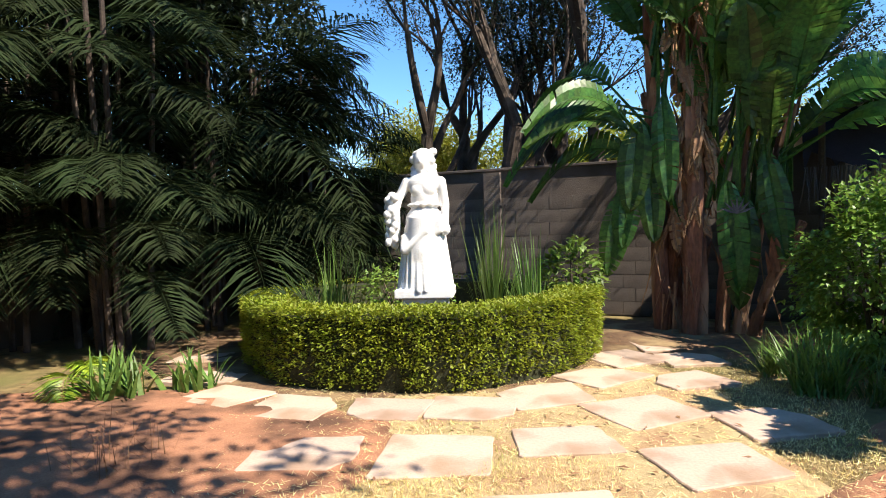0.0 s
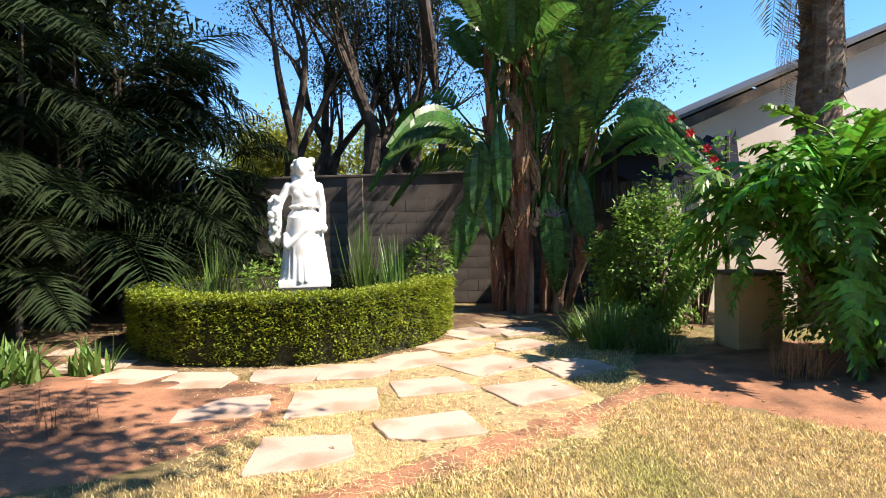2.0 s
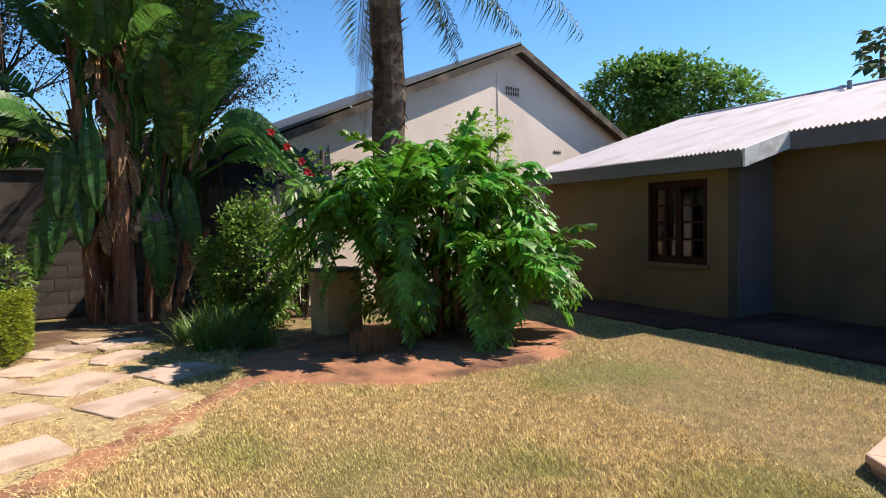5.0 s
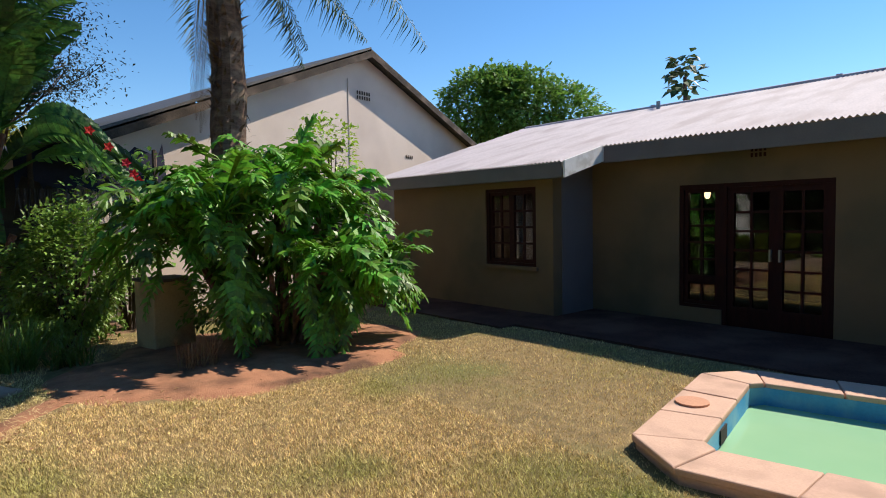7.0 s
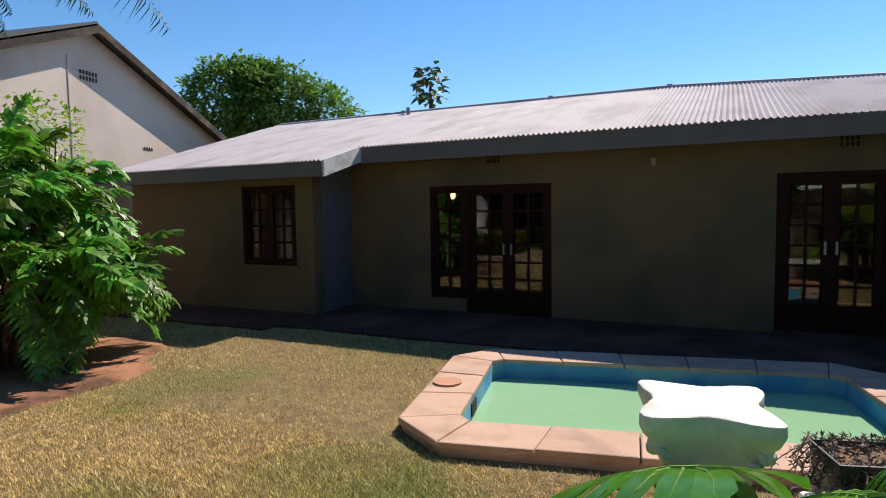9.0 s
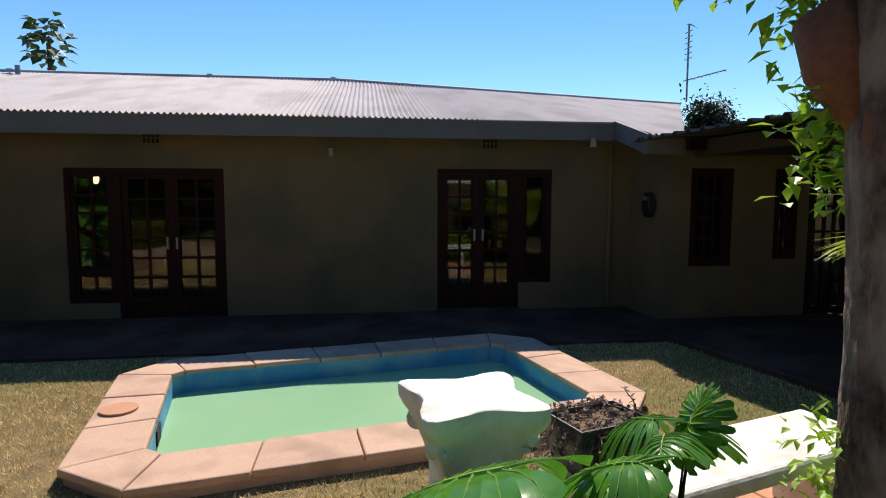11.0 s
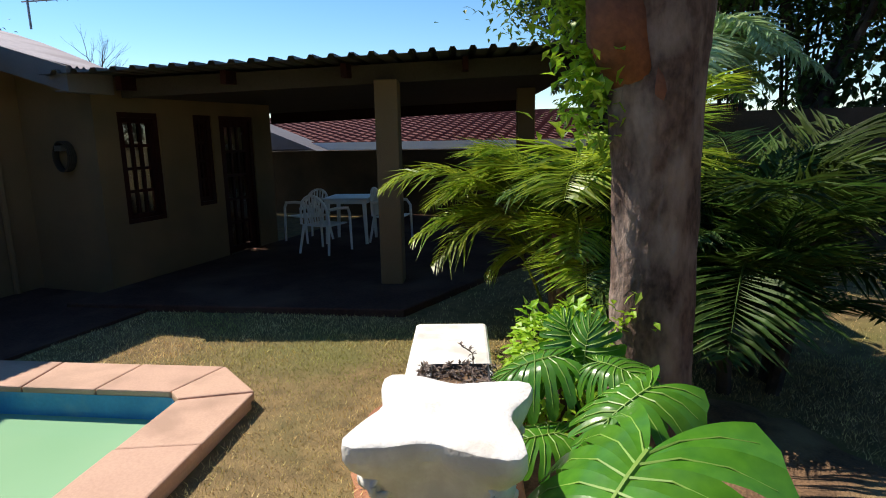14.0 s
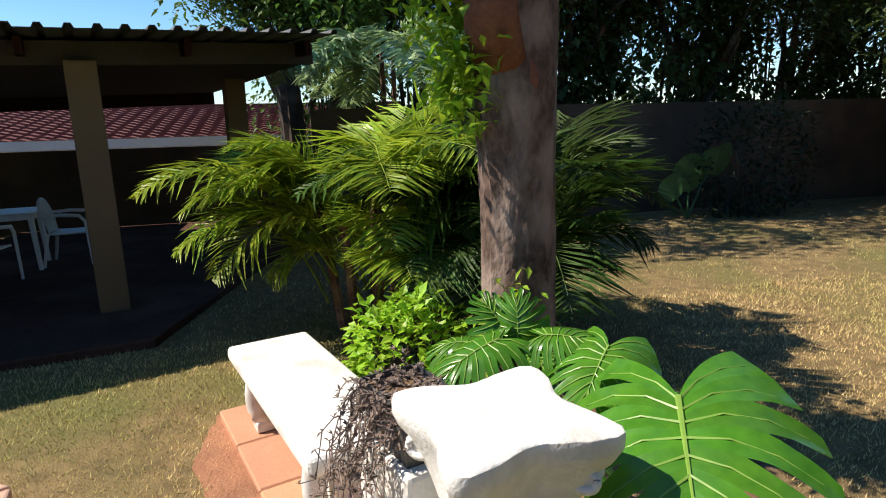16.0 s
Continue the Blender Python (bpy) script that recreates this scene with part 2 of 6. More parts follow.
def clear(name, tint, rough, ior=1.5, murk=None):
    m = bpy.data.materials.new(name)
    m.use_nodes = True
    n, link = m.node_tree.nodes, m.node_tree.links.new
    b = n["Principled BSDF"]
    b.inputs["Base Color"].default_value = (*tint, 1)
    b.inputs["Roughness"].default_value, b.inputs["IOR"].default_value = rough, ior
    if murk is None:
        b.inputs["Transmission Weight"].default_value = 1.0
    else:
        nz, mx, co = n.new("ShaderNodeTexNoise"), n.new("ShaderNodeMix"), n.new("ShaderNodeTexCoord")
        nz.inputs["Scale"].default_value = 0.9
        mx.data_type = "RGBA"
        mx.inputs[6].default_value, mx.inputs[7].default_value = (*tint, 1), (*murk, 1)
        link(co.outputs["Object"], nz.inputs[0])
        link(nz.outputs[0], mx.inputs[0])
        link(mx.outputs[2], b.inputs["Base Color"])
        rp, bp = n.new("ShaderNodeTexNoise"), n.new("ShaderNodeBump")
        rp.inputs["Scale"].default_value = 7
        link(co.outputs["Object"], rp.inputs[0])
        bp.inputs["Strength"].default_value, bp.inputs["Distance"].default_value = 0.04, 0.02
        link(rp.outputs[0], bp.inputs["Height"])
        link(bp.outputs[0], b.inputs["Normal"])
    return m


M["glass"] = clear("window_glass", (0.9, 0.93, 0.92), 0.02)
M["water"] = clear("murky_green_water", (0.24, 0.46, 0.26), 0.05, 1.33, (0.36, 0.56, 0.34))


# ---- builders ----
class Mesh:
    """Collects points and faces for one mesh."""

    def __init__(self):
        self.v, self.f = [], []

    def quad(self, *p):
        i = len(self.v)
        self.v.extend(tuple(q) for q in p)
        self.f.append(tuple(range(i, i + len(p))))

    def box(self, lo, hi, turn=0.0, at=(0, 0, 0)):
        i = len(self.v)
        c, s = math.cos(radians(turn)), math.sin(radians(turn))
        for k in range(8):
            x, y, z = (hi[0] if k & 1 else lo[0]), (hi[1] if k & 2 else lo[1]), (hi[2] if k & 4 else lo[2])
            self.v.append((at[0] + c * x - s * y, at[1] + s * x + c * y, at[2] + z))
        for a, b, d, e in ((0, 2, 3, 1), (4, 5, 7, 6), (0, 1, 5, 4), (2, 6, 7, 3), (0, 4, 6, 2), (1, 3, 7, 5)):
            self.f.append((i + a, i + b, i + d, i + e))
        return self

    def prism(self, pts, z0, z1):
        """An upright slab on a closed outline that runs anticlockwise."""
        i, n = len(self.v), len(pts)
        self.v.extend((x, y, z0) for x, y in pts)
        self.v.extend((x, y, z1) for x, y in pts)
        self.f.append(tuple(i + n + k for k in range(n)))
        self.f.append(tuple(i + n - 1 - k for k in range(n)))
        for k in range(n):
            self.f.append((i + k, i + (k + 1) % n, i + n + (k + 1) % n, i + n + k))
        return self

    def tube(self, pts, radii, n=7, rough=0.0):
        pts = [Vector(p) for p in pts]
        rings = []
        for k, p in enumerate(pts):
            d = (pts[min(k + 1, len(pts) - 1)] - pts[max(k - 1, 0)]).normalized()
            a = d.orthogonal().normalized() if abs(d.z) > 0.95 else d.cross(Vector((0, 0, 1))).normalized()
            if abs(d.z) > 0.95:
                a = Vector((1, 0, 0)) - d * d.x
                a.normalize()
            b = d.cross(a)
            r = radii[k] if isinstance(radii, (list, tuple)) else radii
            ring = []
            for j in range(n):
                w = 2 * math.pi * j / n
                q = r * (1 + (rough * noise.noise((p.x * 3 + math.cos(w) * 1.5, p.y * 3 + math.sin(w) * 1.5, p.z * 2.2)) if rough else 0))
                ring.append(len(self.v))
                self.v.append(tuple(p + a * (q * math.cos(w)) + b * (q * math.sin(w))))
            rings.append(ring)
        for r0, r1 in zip(rings, rings[1:]):
            for j in range(n):
                self.f.append((r0[j], r0[(j + 1) % n], r1[(j + 1) % n], r1[j]))
        self.f.append(tuple(reversed(rings[0])))
        self.f.append(tuple(rings[-1]))
        return self

    def leaf(self, p, d, up, length, width, fold=0.15, droop=0.0):
        """A pointed, folded leaf of six faces or fewer."""
        d = Vector(d).normalized()
        s = d.cross(Vector(up))
        s = s.normalized() if s.length > 1e-4 else d.orthogonal().normalized()
        u = s.cross(d)
        p = Vector(p)
        m = p + d * (length * 0.45) - u * (droop * length * 0.2)
        e = p + d * length - u * (droop * length)
        i = len(self.v)
        self.v.extend((tuple(p), tuple(m + s * width / 2 + u * fold * width), tuple(m), tuple(m - s * width / 2 + u * fold * width), tuple(e)))
        self.f.extend(((i, i + 2, i + 1), (i, i + 3, i + 2), (i + 1, i + 2, i + 4), (i + 2, i + 3, i + 4)))

    def blade(self, p, d, length, width, bend=0.3):
        d = Vector(d).normalized()
        s = d.cross(Vector((0, 0, 1)))
        s = s.normalized() if s.length > 1e-3 else Vector((1, 0, 0))
        p = Vector(p)
        out = Vector((d.x, d.y, 0))
        last = None
        for k in range(5):
            t = k / 4
            c = p + d * (length * t) + out * (bend * length * t * t) - Vector((0, 0, bend * length * 0.7 * t * t * t))
            w = width * (1 - t) ** 0.6 / 2 + 0.0005
            i = len(self.v)
            self.v.extend((tuple(c + s * w), tuple(c - s * w)))
            if last is not None:
                self.f.append((last, i, i + 1, last + 1))
            last = i

    def frond(self, p, d, length, leaflets=36, wide=0.45, droop=0.5, stalk=0.15, thin=0.012, hang=0.35, lw=0.03):
        """A feather-shaped palm frond: a bowed rib and leaflets on both sides."""
        p, d = Vector(p), Vector(d).normalized()
        flat = Vector((d.x, d.y, 0))
        flat = flat.normalized() if flat.length > 1e-3 else Vector((1, 0, 0))
        side = flat.cross(Vector((0, 0, 1))).normalized()

        def at(t):
            return p + d * (length * t) - Vector((0, 0, 1)) * (droop * length * t * t) + flat * (0.12 * length * t * t * droop)

        self.tube([at(k / 8) for k in range(9)], [thin * (1 - 0.85 * k / 8) for k in range(9)], 4)
        for k in range(leaflets):
            t = stalk + (1 - stalk) * (k + 0.5) / leaflets
            q, ahead = at(t), (at(min(t + 0.02, 1.0)) - at(t - 0.02)).normalized()
            ll = wide * length * (math.sin(math.pi * min(1, 0.12 + 0.88 * (t - stalk) / (1 - stalk)) ** 0.8) ** 0.7 * 0.9 + 0.1) * U(0.85, 1.1)
            up = side.cross(ahead)
            for s in (1, -1):
                w = (side * s * U(0.75, 1.0) + ahead * U(0.45, 0.8) + up * U(0.05, 0.35)).normalized()
                self.leaf(q, w, up, ll, lw * U(0.8, 1.2), 0.3, hang * U(0.5, 1.3))

    def ob(self, name, material, parent=None, label="", smooth=False):
        me = bpy.data.meshes.new(name)
        me.from_pydata(self.v, [], self.f)
        me.materials.append(material)
        if smooth:
            me.shade_smooth()
        o = new(name, me)
        if parent:
            o.parent = parent
        if label:
            o["label"] = label
        return o


def empty(name, label, category, at=(0, 0, 0), turn=0.0, group="", kind=""):
    e = new(name)
    e.matrix_world = pose(*at, 0, 0, turn)
    return tagged(e, label, category, group, kind)


def bevel(o, w=0.01, n=2):
    b = o.modifiers.new("bevel", "BEVEL")
    b.width, b.segments, b.limit_method = w, n, "ANGLE"
    return o


def struct(o, label="", category=""):
    return tagged(o, label, category, kind="structure")


def limb(mesh, tips, p, d, length, r, depth, spread=0.6, lift=0.15, segs=4):
    """A branching limb; the ends of the finest twigs go into tips."""
    pts, rad = [Vector(p)], [r]
    d = Vector(d).normalized()
    for k in range(segs):
        d = (d + Vector((U(-1, 1), U(-1, 1), U(-0.6, 1) + lift)) * 0.16).normalized()
        pts.append(pts[-1] + d * (length / segs))
        rad.append(r * (1 - 0.45 * (k + 1) / segs))
    mesh.tube(pts, rad, 7 if r > 0.06 else 5, 0.25)
    if depth == 0:
        tips.extend(pts[1:])
        return
    for k in range(3 if depth > 1 else 4):
        q = pts[-1] if k < 2 else pts[segs // 2 + 1]
        w = (d + Vector((U(-1, 1), U(-1, 1), U(-0.5, 0.9))) * spread).normalized()
        limb(mesh, tips, q, w, length * U(0.55, 0.8), rad[-1] * U(0.6, 0.8), depth - 1, spread, lift, segs)


def spray(mesh, c, r, n, size, flat=1.0):
    """Leaves scattered in a loose clump."""
    for _ in range(n):
        w = Vector((rnd.gauss(0, 1), rnd.gauss(0, 1), rnd.gauss(0, 1) * flat)) * (r * 0.5)
        d = Vector((U(-1, 1), U(-1, 1), U(-0.7, 0.5)))
        mesh.leaf(Vector(c) + w, d, (U(-.4, .4), U(-.4, .4), 1), size * U(0.6, 1.3), size * U(0.35, 0.55), 0.15, 0.2)


# ---- ground ----
def rise(x, y):
    return G + 0.012 * noise.noise((x * 0.8, y * 0.8, 0)) + 0.006 * noise.noise((x * 3, y * 3, 4))


g = Mesh()
N = 150
xs = [-13 + 26 * k / N for k in range(N + 1)]
for j in range(N + 1):
    for i in range(N + 1):
        x, y = xs[i] + 1, xs[j] - 0.5
        g.v.append((x, y, rise(x, y)))
for j in range(N):
    for i in range(N):
        x, y = xs[i] + 1, xs[j] - 0.5
        px, py = x + 0.09 - 4.86, y + 0.09 + 1.60
        if abs(px * 0.978 + py * 0.208) < 1.1 and abs(py * 0.978 - px * 0.208) < 1.8:
            continue  # the pool's pit
        a = j * (N + 1) + i
        g.f.append((a, a + 1, a + N + 2, a + N + 1))
far = len(g.v)
R = 3000
g.v.extend([(-12, -13.5, G), (14, -13.5, G), (14, 12.5, G), (-12, 12.5, G), (-R, -R, G - 3), (R, -R, G - 3), (R, R, G - 3), (-R, R, G - 3)])
for k in range(4):
    g.f.append((far + k, far + 4 + k, far + 4 + (k + 1) % 4, far + (k + 1) % 4))
struct(g.ob("ground", M["lawn"], smooth=True), "dry yellow-green lawn with worn patches", "lawn")


def bed(name, c, rx, ry, turn, mat, label, lift=0.012, wob=0.18):
    """A patch of bare earth with an uneven rim, a little higher in its middle."""
    b = Mesh()
    n, rings = 64, 10
    c0, s0 = math.cos(radians(turn)), math.sin(radians(turn))
    for r in range(rings + 1):
        for k in range(n):
            w = 2 * math.pi * k / n
            q = (r / rings) * (1 + wob * noise.noise((math.cos(w) * 2 + c[0], math.sin(w) * 2 + c[1], 2)) + wob * 0.4 * noise.noise((math.cos(w) * 9, math.sin(w) * 9, c[0])))
            x, y = rx * q * math.cos(w), ry * q * math.sin(w)
            X, Y = c[0] + c0 * x - s0 * y, c[1] + s0 * x + c0 * y
            z = rise(X, Y) + lift * (1 - (r / rings) ** 4) * 1.6 - (0.02 if r == rings else -0.004) + min(0.02, lift * 1.4) * (1 - (r / rings) ** 3) * noise.noise((X * 4, Y * 4, 1))
            b.v.append((X, Y, z))
    for r in range(rings):
        for k in range(n):
            a, e = r * n + k, r * n + (k + 1) % n
            b.f.append((a, a + n, e + n, e))
    return struct(b.ob(name, mat, smooth=True), label, "soil")


bed("soil_bed_philodendron", (2.75, 5.0), 2.3, 1.75, 8, M["soil"], "bare red soil under the big-leaved bush", 0.03)
bed("soil_bed_path_edge", (-0.55, 3.1), 2.3, 0.20, 47, M["soil"], "strip of bare red soil along the lawn edge", 0.004, 0.9)
bed("soil_bed_hedge", (-4.2, 7.0), 3.6, 2.6, 10, M["mulch"], "soil with dry leaves round the hedge", 0.014)
bed("soil_bed_path", (-1.6, 4.8), 1.75, 2.6, 14, M["straw"], "strawy earth between the stepping stones", 0.006, 0.3)
bed("soil_bed_shade", (-5.0, 3.0), 2.9, 1.6, 12, M["soil"], "bare red soil with dry leaves under palms", 0.02)
bed("soil_bed_back", (0.2, 8.6), 3.0, 1.3, -6, M["mulch"], "dark soil below the tall leafy clump", 0.03)
bed("soil_bed_trunk", (1.2, -3.2), 1.0, 1.4, 10, M["mulch"], "dark soil round the tree trunk", 0.02)
bed("soil_bed_bench", (2.60, -3.3), 0.44, 1.12, 17, M["soil"], "worn red soil along the bench", 0.008)

# ---- stepping stones ----
STONES = ((-2.26, 4.79, .72, .62, 12), (-1.80, 5.32, .72, .56, 35), (-1.40, 6.1, .74, .56, 60), (-0.60, 6.22, .60, .52, 40), (-0.92, 5.11, .74, .58, 40), (-0.01, 5.14, .68, .58, 35), (-1.41, 4.24, .70, .50, 25),
          (-0.44, 4.16, .74, .52, 30), (-2.15, 3.74, .78, .66, 15), (-1.21, 3.17, .70, .52, 28), (-1.98, 2.60, .66, .54, 15), (-3.05, 3.44, .66, .56, 20), (-2.95, 4.52, .64, .46, 12), (-3.75, 4.31, .68, .58, 10),
          (-1.30, 7.0, .70, .62, 50), (-0.62, 7.15, .60, .52, 20), (-5.3, 4.9, .75, .5, 10), (-6.1, 5.6, .7, .5, 30), (-4.6, 4.35, .66, .55, -5), (-0.9, 7.85, .66, .6, 30))
for x, y, w, d, a in STONES:
    w, d = w * 1.10, d * 1.14
    s = bmesh.new()
    ring = []
    cor = [(sx * w / 2 * U(0.80, 1.12), sy * d / 2 * U(0.80, 1.12)) for sx, sy in ((1, 1), (-1, 1), (-1, -1), (1, -1))]
    if rnd.random() < 0.55:  # one corner broken off
        j = rnd.randrange(4)
        (ax, ay), (bx_, by_), (ex_, ey_) = cor[j - 1], cor[j], cor[(j + 1) % 4]
        f0_, f1_ = U(0.2, 0.45), U(0.2, 0.45)
        cor[j:j + 1] = [(bx_ + (ax - bx_) * f0_, by_ + (ay - by_) * f0_), (bx_ + (ex_ - bx_) * f1_, by_ + (ey_ - by_) * f1_)]
    for j, (ax, ay) in enumerate(cor):
        bx_, by_ = cor[(j + 1) % len(cor)]
        for t in (0.03, 0.2, 0.4, 0.6, 0.8, 0.97):
            jit = 0.010 if 0.1 < t < 0.9 else 0.0
            ring.append(s.verts.new((ax + (bx_ - ax) * t + U(-jit, jit), ay + (by_ - ay) * t + U(-jit, jit), 0.024)))
    top = s.faces.new(ring)
    ext = bmesh.ops.extrude_face_region(s, geom=[top])
    for v in ext["geom"]:
        if isinstance(v, bmesh.types.BMVert):
            v.co.z = -0.06
    bmesh.ops.recalc_face_normals(s, faces=s.faces)
    bmesh.ops.bevel(s, geom=[e for e in s.edges if e.verts[0].co.z > 0 and e.verts[1].co.z > 0], offset=0.007, segments=1, affect="EDGES")
    me = bpy.data.meshes.new("stepping_stone")
    s.to_mesh(me)
    s.free()
    me.materials.append(M["stone"])
    o = new("stepping_stone", me)
    o.matrix_world = pose(x, y, G + 0.007, U(-1, 1), U(-1, 1), a)
    tagged(o, "flat pinkish sandstone slab set in dry grass", "stepping stone", "stepping stones of the path")


# ---- house ----
def wall(name, lo, hi, mat, label, openings=(), axis="y"):
    """A thick wall with openings (from, to, low, high) along the given axis."""
    m = Mesh()
    k = 0 if axis == "x" else 1
    cuts = sorted({lo[k], hi[k], *(c for o in openings for c in o[:2])})
    for a, b in zip(cuts, cuts[1:]):
        low = lo[2]
        for o in sorted((o for o in openings if o[0] <= a and o[1] >= b), key=lambda o: o[2]):
            if o[2] > low:
                p, q = list(lo), list(hi)
                p[k], q[k], p[2], q[2] = a, b, low, o[2]
                m.box(p, q)
            low = o[3]
        p, q = list(lo), list(hi)
        p[k], q[k], p[2] = a, b, low
        m.box(p, q)
    return struct(m.ob(name, mat), label, "wall")


FX, LX, RX = 8.28, 7.25, 7.2
NEND = 8.15  # north end of the house
EAVE, SLOPE, RIDGE = 2.5, 0.28, 12.9


def roof_z(x):
    return EAVE + SLOPE * (x - 6.95)


D1, D2 = (0.33, 2.35, 0.02, 2.1), (-4.2, -2.57, 0.10, 2.1)
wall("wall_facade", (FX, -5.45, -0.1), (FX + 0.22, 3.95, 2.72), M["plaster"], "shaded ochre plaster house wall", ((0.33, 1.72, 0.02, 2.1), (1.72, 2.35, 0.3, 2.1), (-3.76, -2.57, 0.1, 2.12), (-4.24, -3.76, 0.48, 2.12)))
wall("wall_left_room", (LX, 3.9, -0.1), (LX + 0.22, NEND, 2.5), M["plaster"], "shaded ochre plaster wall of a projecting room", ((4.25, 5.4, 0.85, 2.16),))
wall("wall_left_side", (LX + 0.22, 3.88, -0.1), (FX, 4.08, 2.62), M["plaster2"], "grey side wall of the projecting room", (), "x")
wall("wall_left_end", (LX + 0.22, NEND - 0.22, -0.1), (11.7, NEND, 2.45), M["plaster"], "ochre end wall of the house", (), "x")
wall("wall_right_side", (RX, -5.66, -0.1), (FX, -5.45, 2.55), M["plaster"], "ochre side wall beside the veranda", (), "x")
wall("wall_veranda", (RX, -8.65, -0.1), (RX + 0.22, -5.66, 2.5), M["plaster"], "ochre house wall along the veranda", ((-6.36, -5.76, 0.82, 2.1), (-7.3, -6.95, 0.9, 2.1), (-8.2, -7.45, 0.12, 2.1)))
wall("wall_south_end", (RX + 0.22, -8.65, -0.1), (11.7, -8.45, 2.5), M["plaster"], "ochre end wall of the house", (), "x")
# room surfaces carry their shade as colour; the ceiling was added against sun
wall("wall_inside", (FX + 3.2, -8.45, -0.1), (FX + 3.4, NEND, 2.5), M["dark"], "inner house wall coloured near black as unlit")
struct(Mesh().box((LX + 0.3, -8.4, 0.0), (FX + 3.2, 7.8, 0.05)).ob("floor_inside", M["dark"]), "floor inside the house, coloured near black as unlit", "floor")
struct(Mesh().box((FX + 0.22, -8.4, 2.42), (FX + 3.2, 7.8, 2.46)).box((RX + 0.22, -8.4, 2.42), (FX + 0.22, -5.66, 2.46)).ob("ceiling_inside", M["dark"]), "ceiling inside the house, coloured as unlit, keeps sun out", "ceiling")

# corrugated roof
def sag(x, y):
    return max(0.0, -1 - y) * 0.045 * max(0.0, x - 6.95) / 5.95


r = Mesh()
step = 0.076 / 4
ny = int((NEND + 1.35 + 8.7) / step)
rows = []
for k in range(ny + 1):
    y = -8.7 + k * step
    dz = 0.017 * math.cos(2 * math.pi * k / 4)
    x0 = 6.95 if (y > 3.48 or y < -5.05) else 7.95
    x1 = RIDGE
    if y < -5.5:
        x0 = min(6.95 + (-5.5 - y) / 3.2 * (RIDGE - 6.95), RIDGE - 0.02)
    if y > NEND + 0.25:
        x0 = min(6.95 + (y - NEND - 0.25) / 1.1 * (RIDGE - 6.95), RIDGE - 0.02)
    rows.append(len(r.v))
    for t in (0.0, 0.33, 0.66, 1.0):
        x = x0 + (x1 - x0) * t
        r.v.append((x, y, roof_z(x) + dz - sag(x, y) + 0.008 * noise.noise((x, y * 0.6, 0))))
for a, b in zip(rows, rows[1:]):
    for t in range(3):
        r.f.append((a + t, a + t + 1, b + t + 1, b + t))
house_roof = empty("house_roof", "long roof of weathered light corrugated iron sheets", "roof", kind="structure")
ro = r.ob("sheet", M["roof"], house_roof)
so = ro.modifiers.new("thick", "SOLIDIFY")
so.thickness = 0.006
b = Mesh()
b.quad((RIDGE, -8.7, roof_z(RIDGE) - 0.35), (RIDGE, 9.4, roof_z(RIDGE)), (RIDGE + 4, 10, roof_z(RIDGE) - 1), (RIDGE + 4, -8.7, roof_z(RIDGE) - 1.35))
b.ob("rear_slope", M["roof"], house_roof)
c = Mesh().tube([(RIDGE, y, roof_z(RIDGE) + 0.005 - sag(RIDGE, y)) for y in (-8.7, -1, 9.4)], 0.05, 8)
c.ob("ridge_cap", M["roof"], house_roof)
for y in (-0.9, 1.6, 5.4):
    Mesh().box((RIDGE - 0.06, y - 0.05, roof_z(RIDGE) - 0.03), (RIDGE + 0.06, y + 0.05, roof_z(RIDGE) + 0.065)).ob("ridge_lap", M["roof"], house_roof)
Mesh().tube([(12.4, 5.0, roof_z(12.4)), (12.4, 5.0, roof_z(12.4) + 0.18)], 0.045, 10).ob("vent_pipe", M["metal"], house_roof)

fas = empty("fascia", "grey painted fascia boards under the roof edge", "fascia", kind="structure")
fz = roof_z(7.95)
Mesh().box((7.965, -5.06, fz - 0.27), (8.0, 3.48, fz - 0.014)).ob("board", M["fascia"], fas)
Mesh().box((6.965, 3.5, EAVE - 0.24), (7.0, NEND + 0.25, EAVE - 0.014)).ob("board", M["fascia"], fas)
Mesh().box((6.965, -5.55, EAVE - 0.24), (7.0, -5.05, EAVE - 0.014)).ob("board", M["fascia"], fas)
for y0, y1 in ((3.44, 3.475), (-5.05, -5.015)):
    m = Mesh()
    m.v = [(x, y, roof_z(x) - dz) for y in (y0, y1) for x, dz in ((6.965, 0.25), (7.965, 0.25), (7.965, 0.0), (6.965, 0.0))]
    m.f = [(0, 1, 2, 3), (7, 6, 5, 4), (0, 4, 5, 1), (2, 6, 7, 3), (1, 5, 6, 2), (0, 3, 7, 4)]
    m.ob("barge_board", M["white"] if y0 > 0 else M["fascia"], fas)
sof = Mesh()
sof.box((8.0, -5.0, 2.70), (FX, 3.46, 2.715)).box((7.0, 3.52, 2.27), (LX, NEND, 2.285)).box((7.0, -5.5, 2.27), (RX, -5.06, 2.285))
struct(sof.ob("soffit", M["fascia"]), "grey soffit boards below the roof edge", "soffit")
Mesh().tube([(FX - 0.04, -5.1, 2.5), (FX - 0.04, -5.1, 0.1)], 0.035, 8).ob("downpipe", M["plaster"], fas)


def airbrick(x, y, z, parent=None, face="x", cols=4, rows=2, mat="wood"):
    v = empty("airbrick", "small slotted ventilation brick in the wall", "vent", (x, y, z), kind="structure")
    for i in range(cols):
        for j in range(rows):
            Mesh().box((-0.012, i * 0.055 - cols * 0.0275, j * 0.075), (0.004, i * 0.055 + 0.03 - cols * 0.0275, j * 0.075 + 0.055)).ob("slot", M[mat], v)
    return v


airbrick(FX, 1.25, 2.43)
airbrick(FX, -3.31, 2.41)


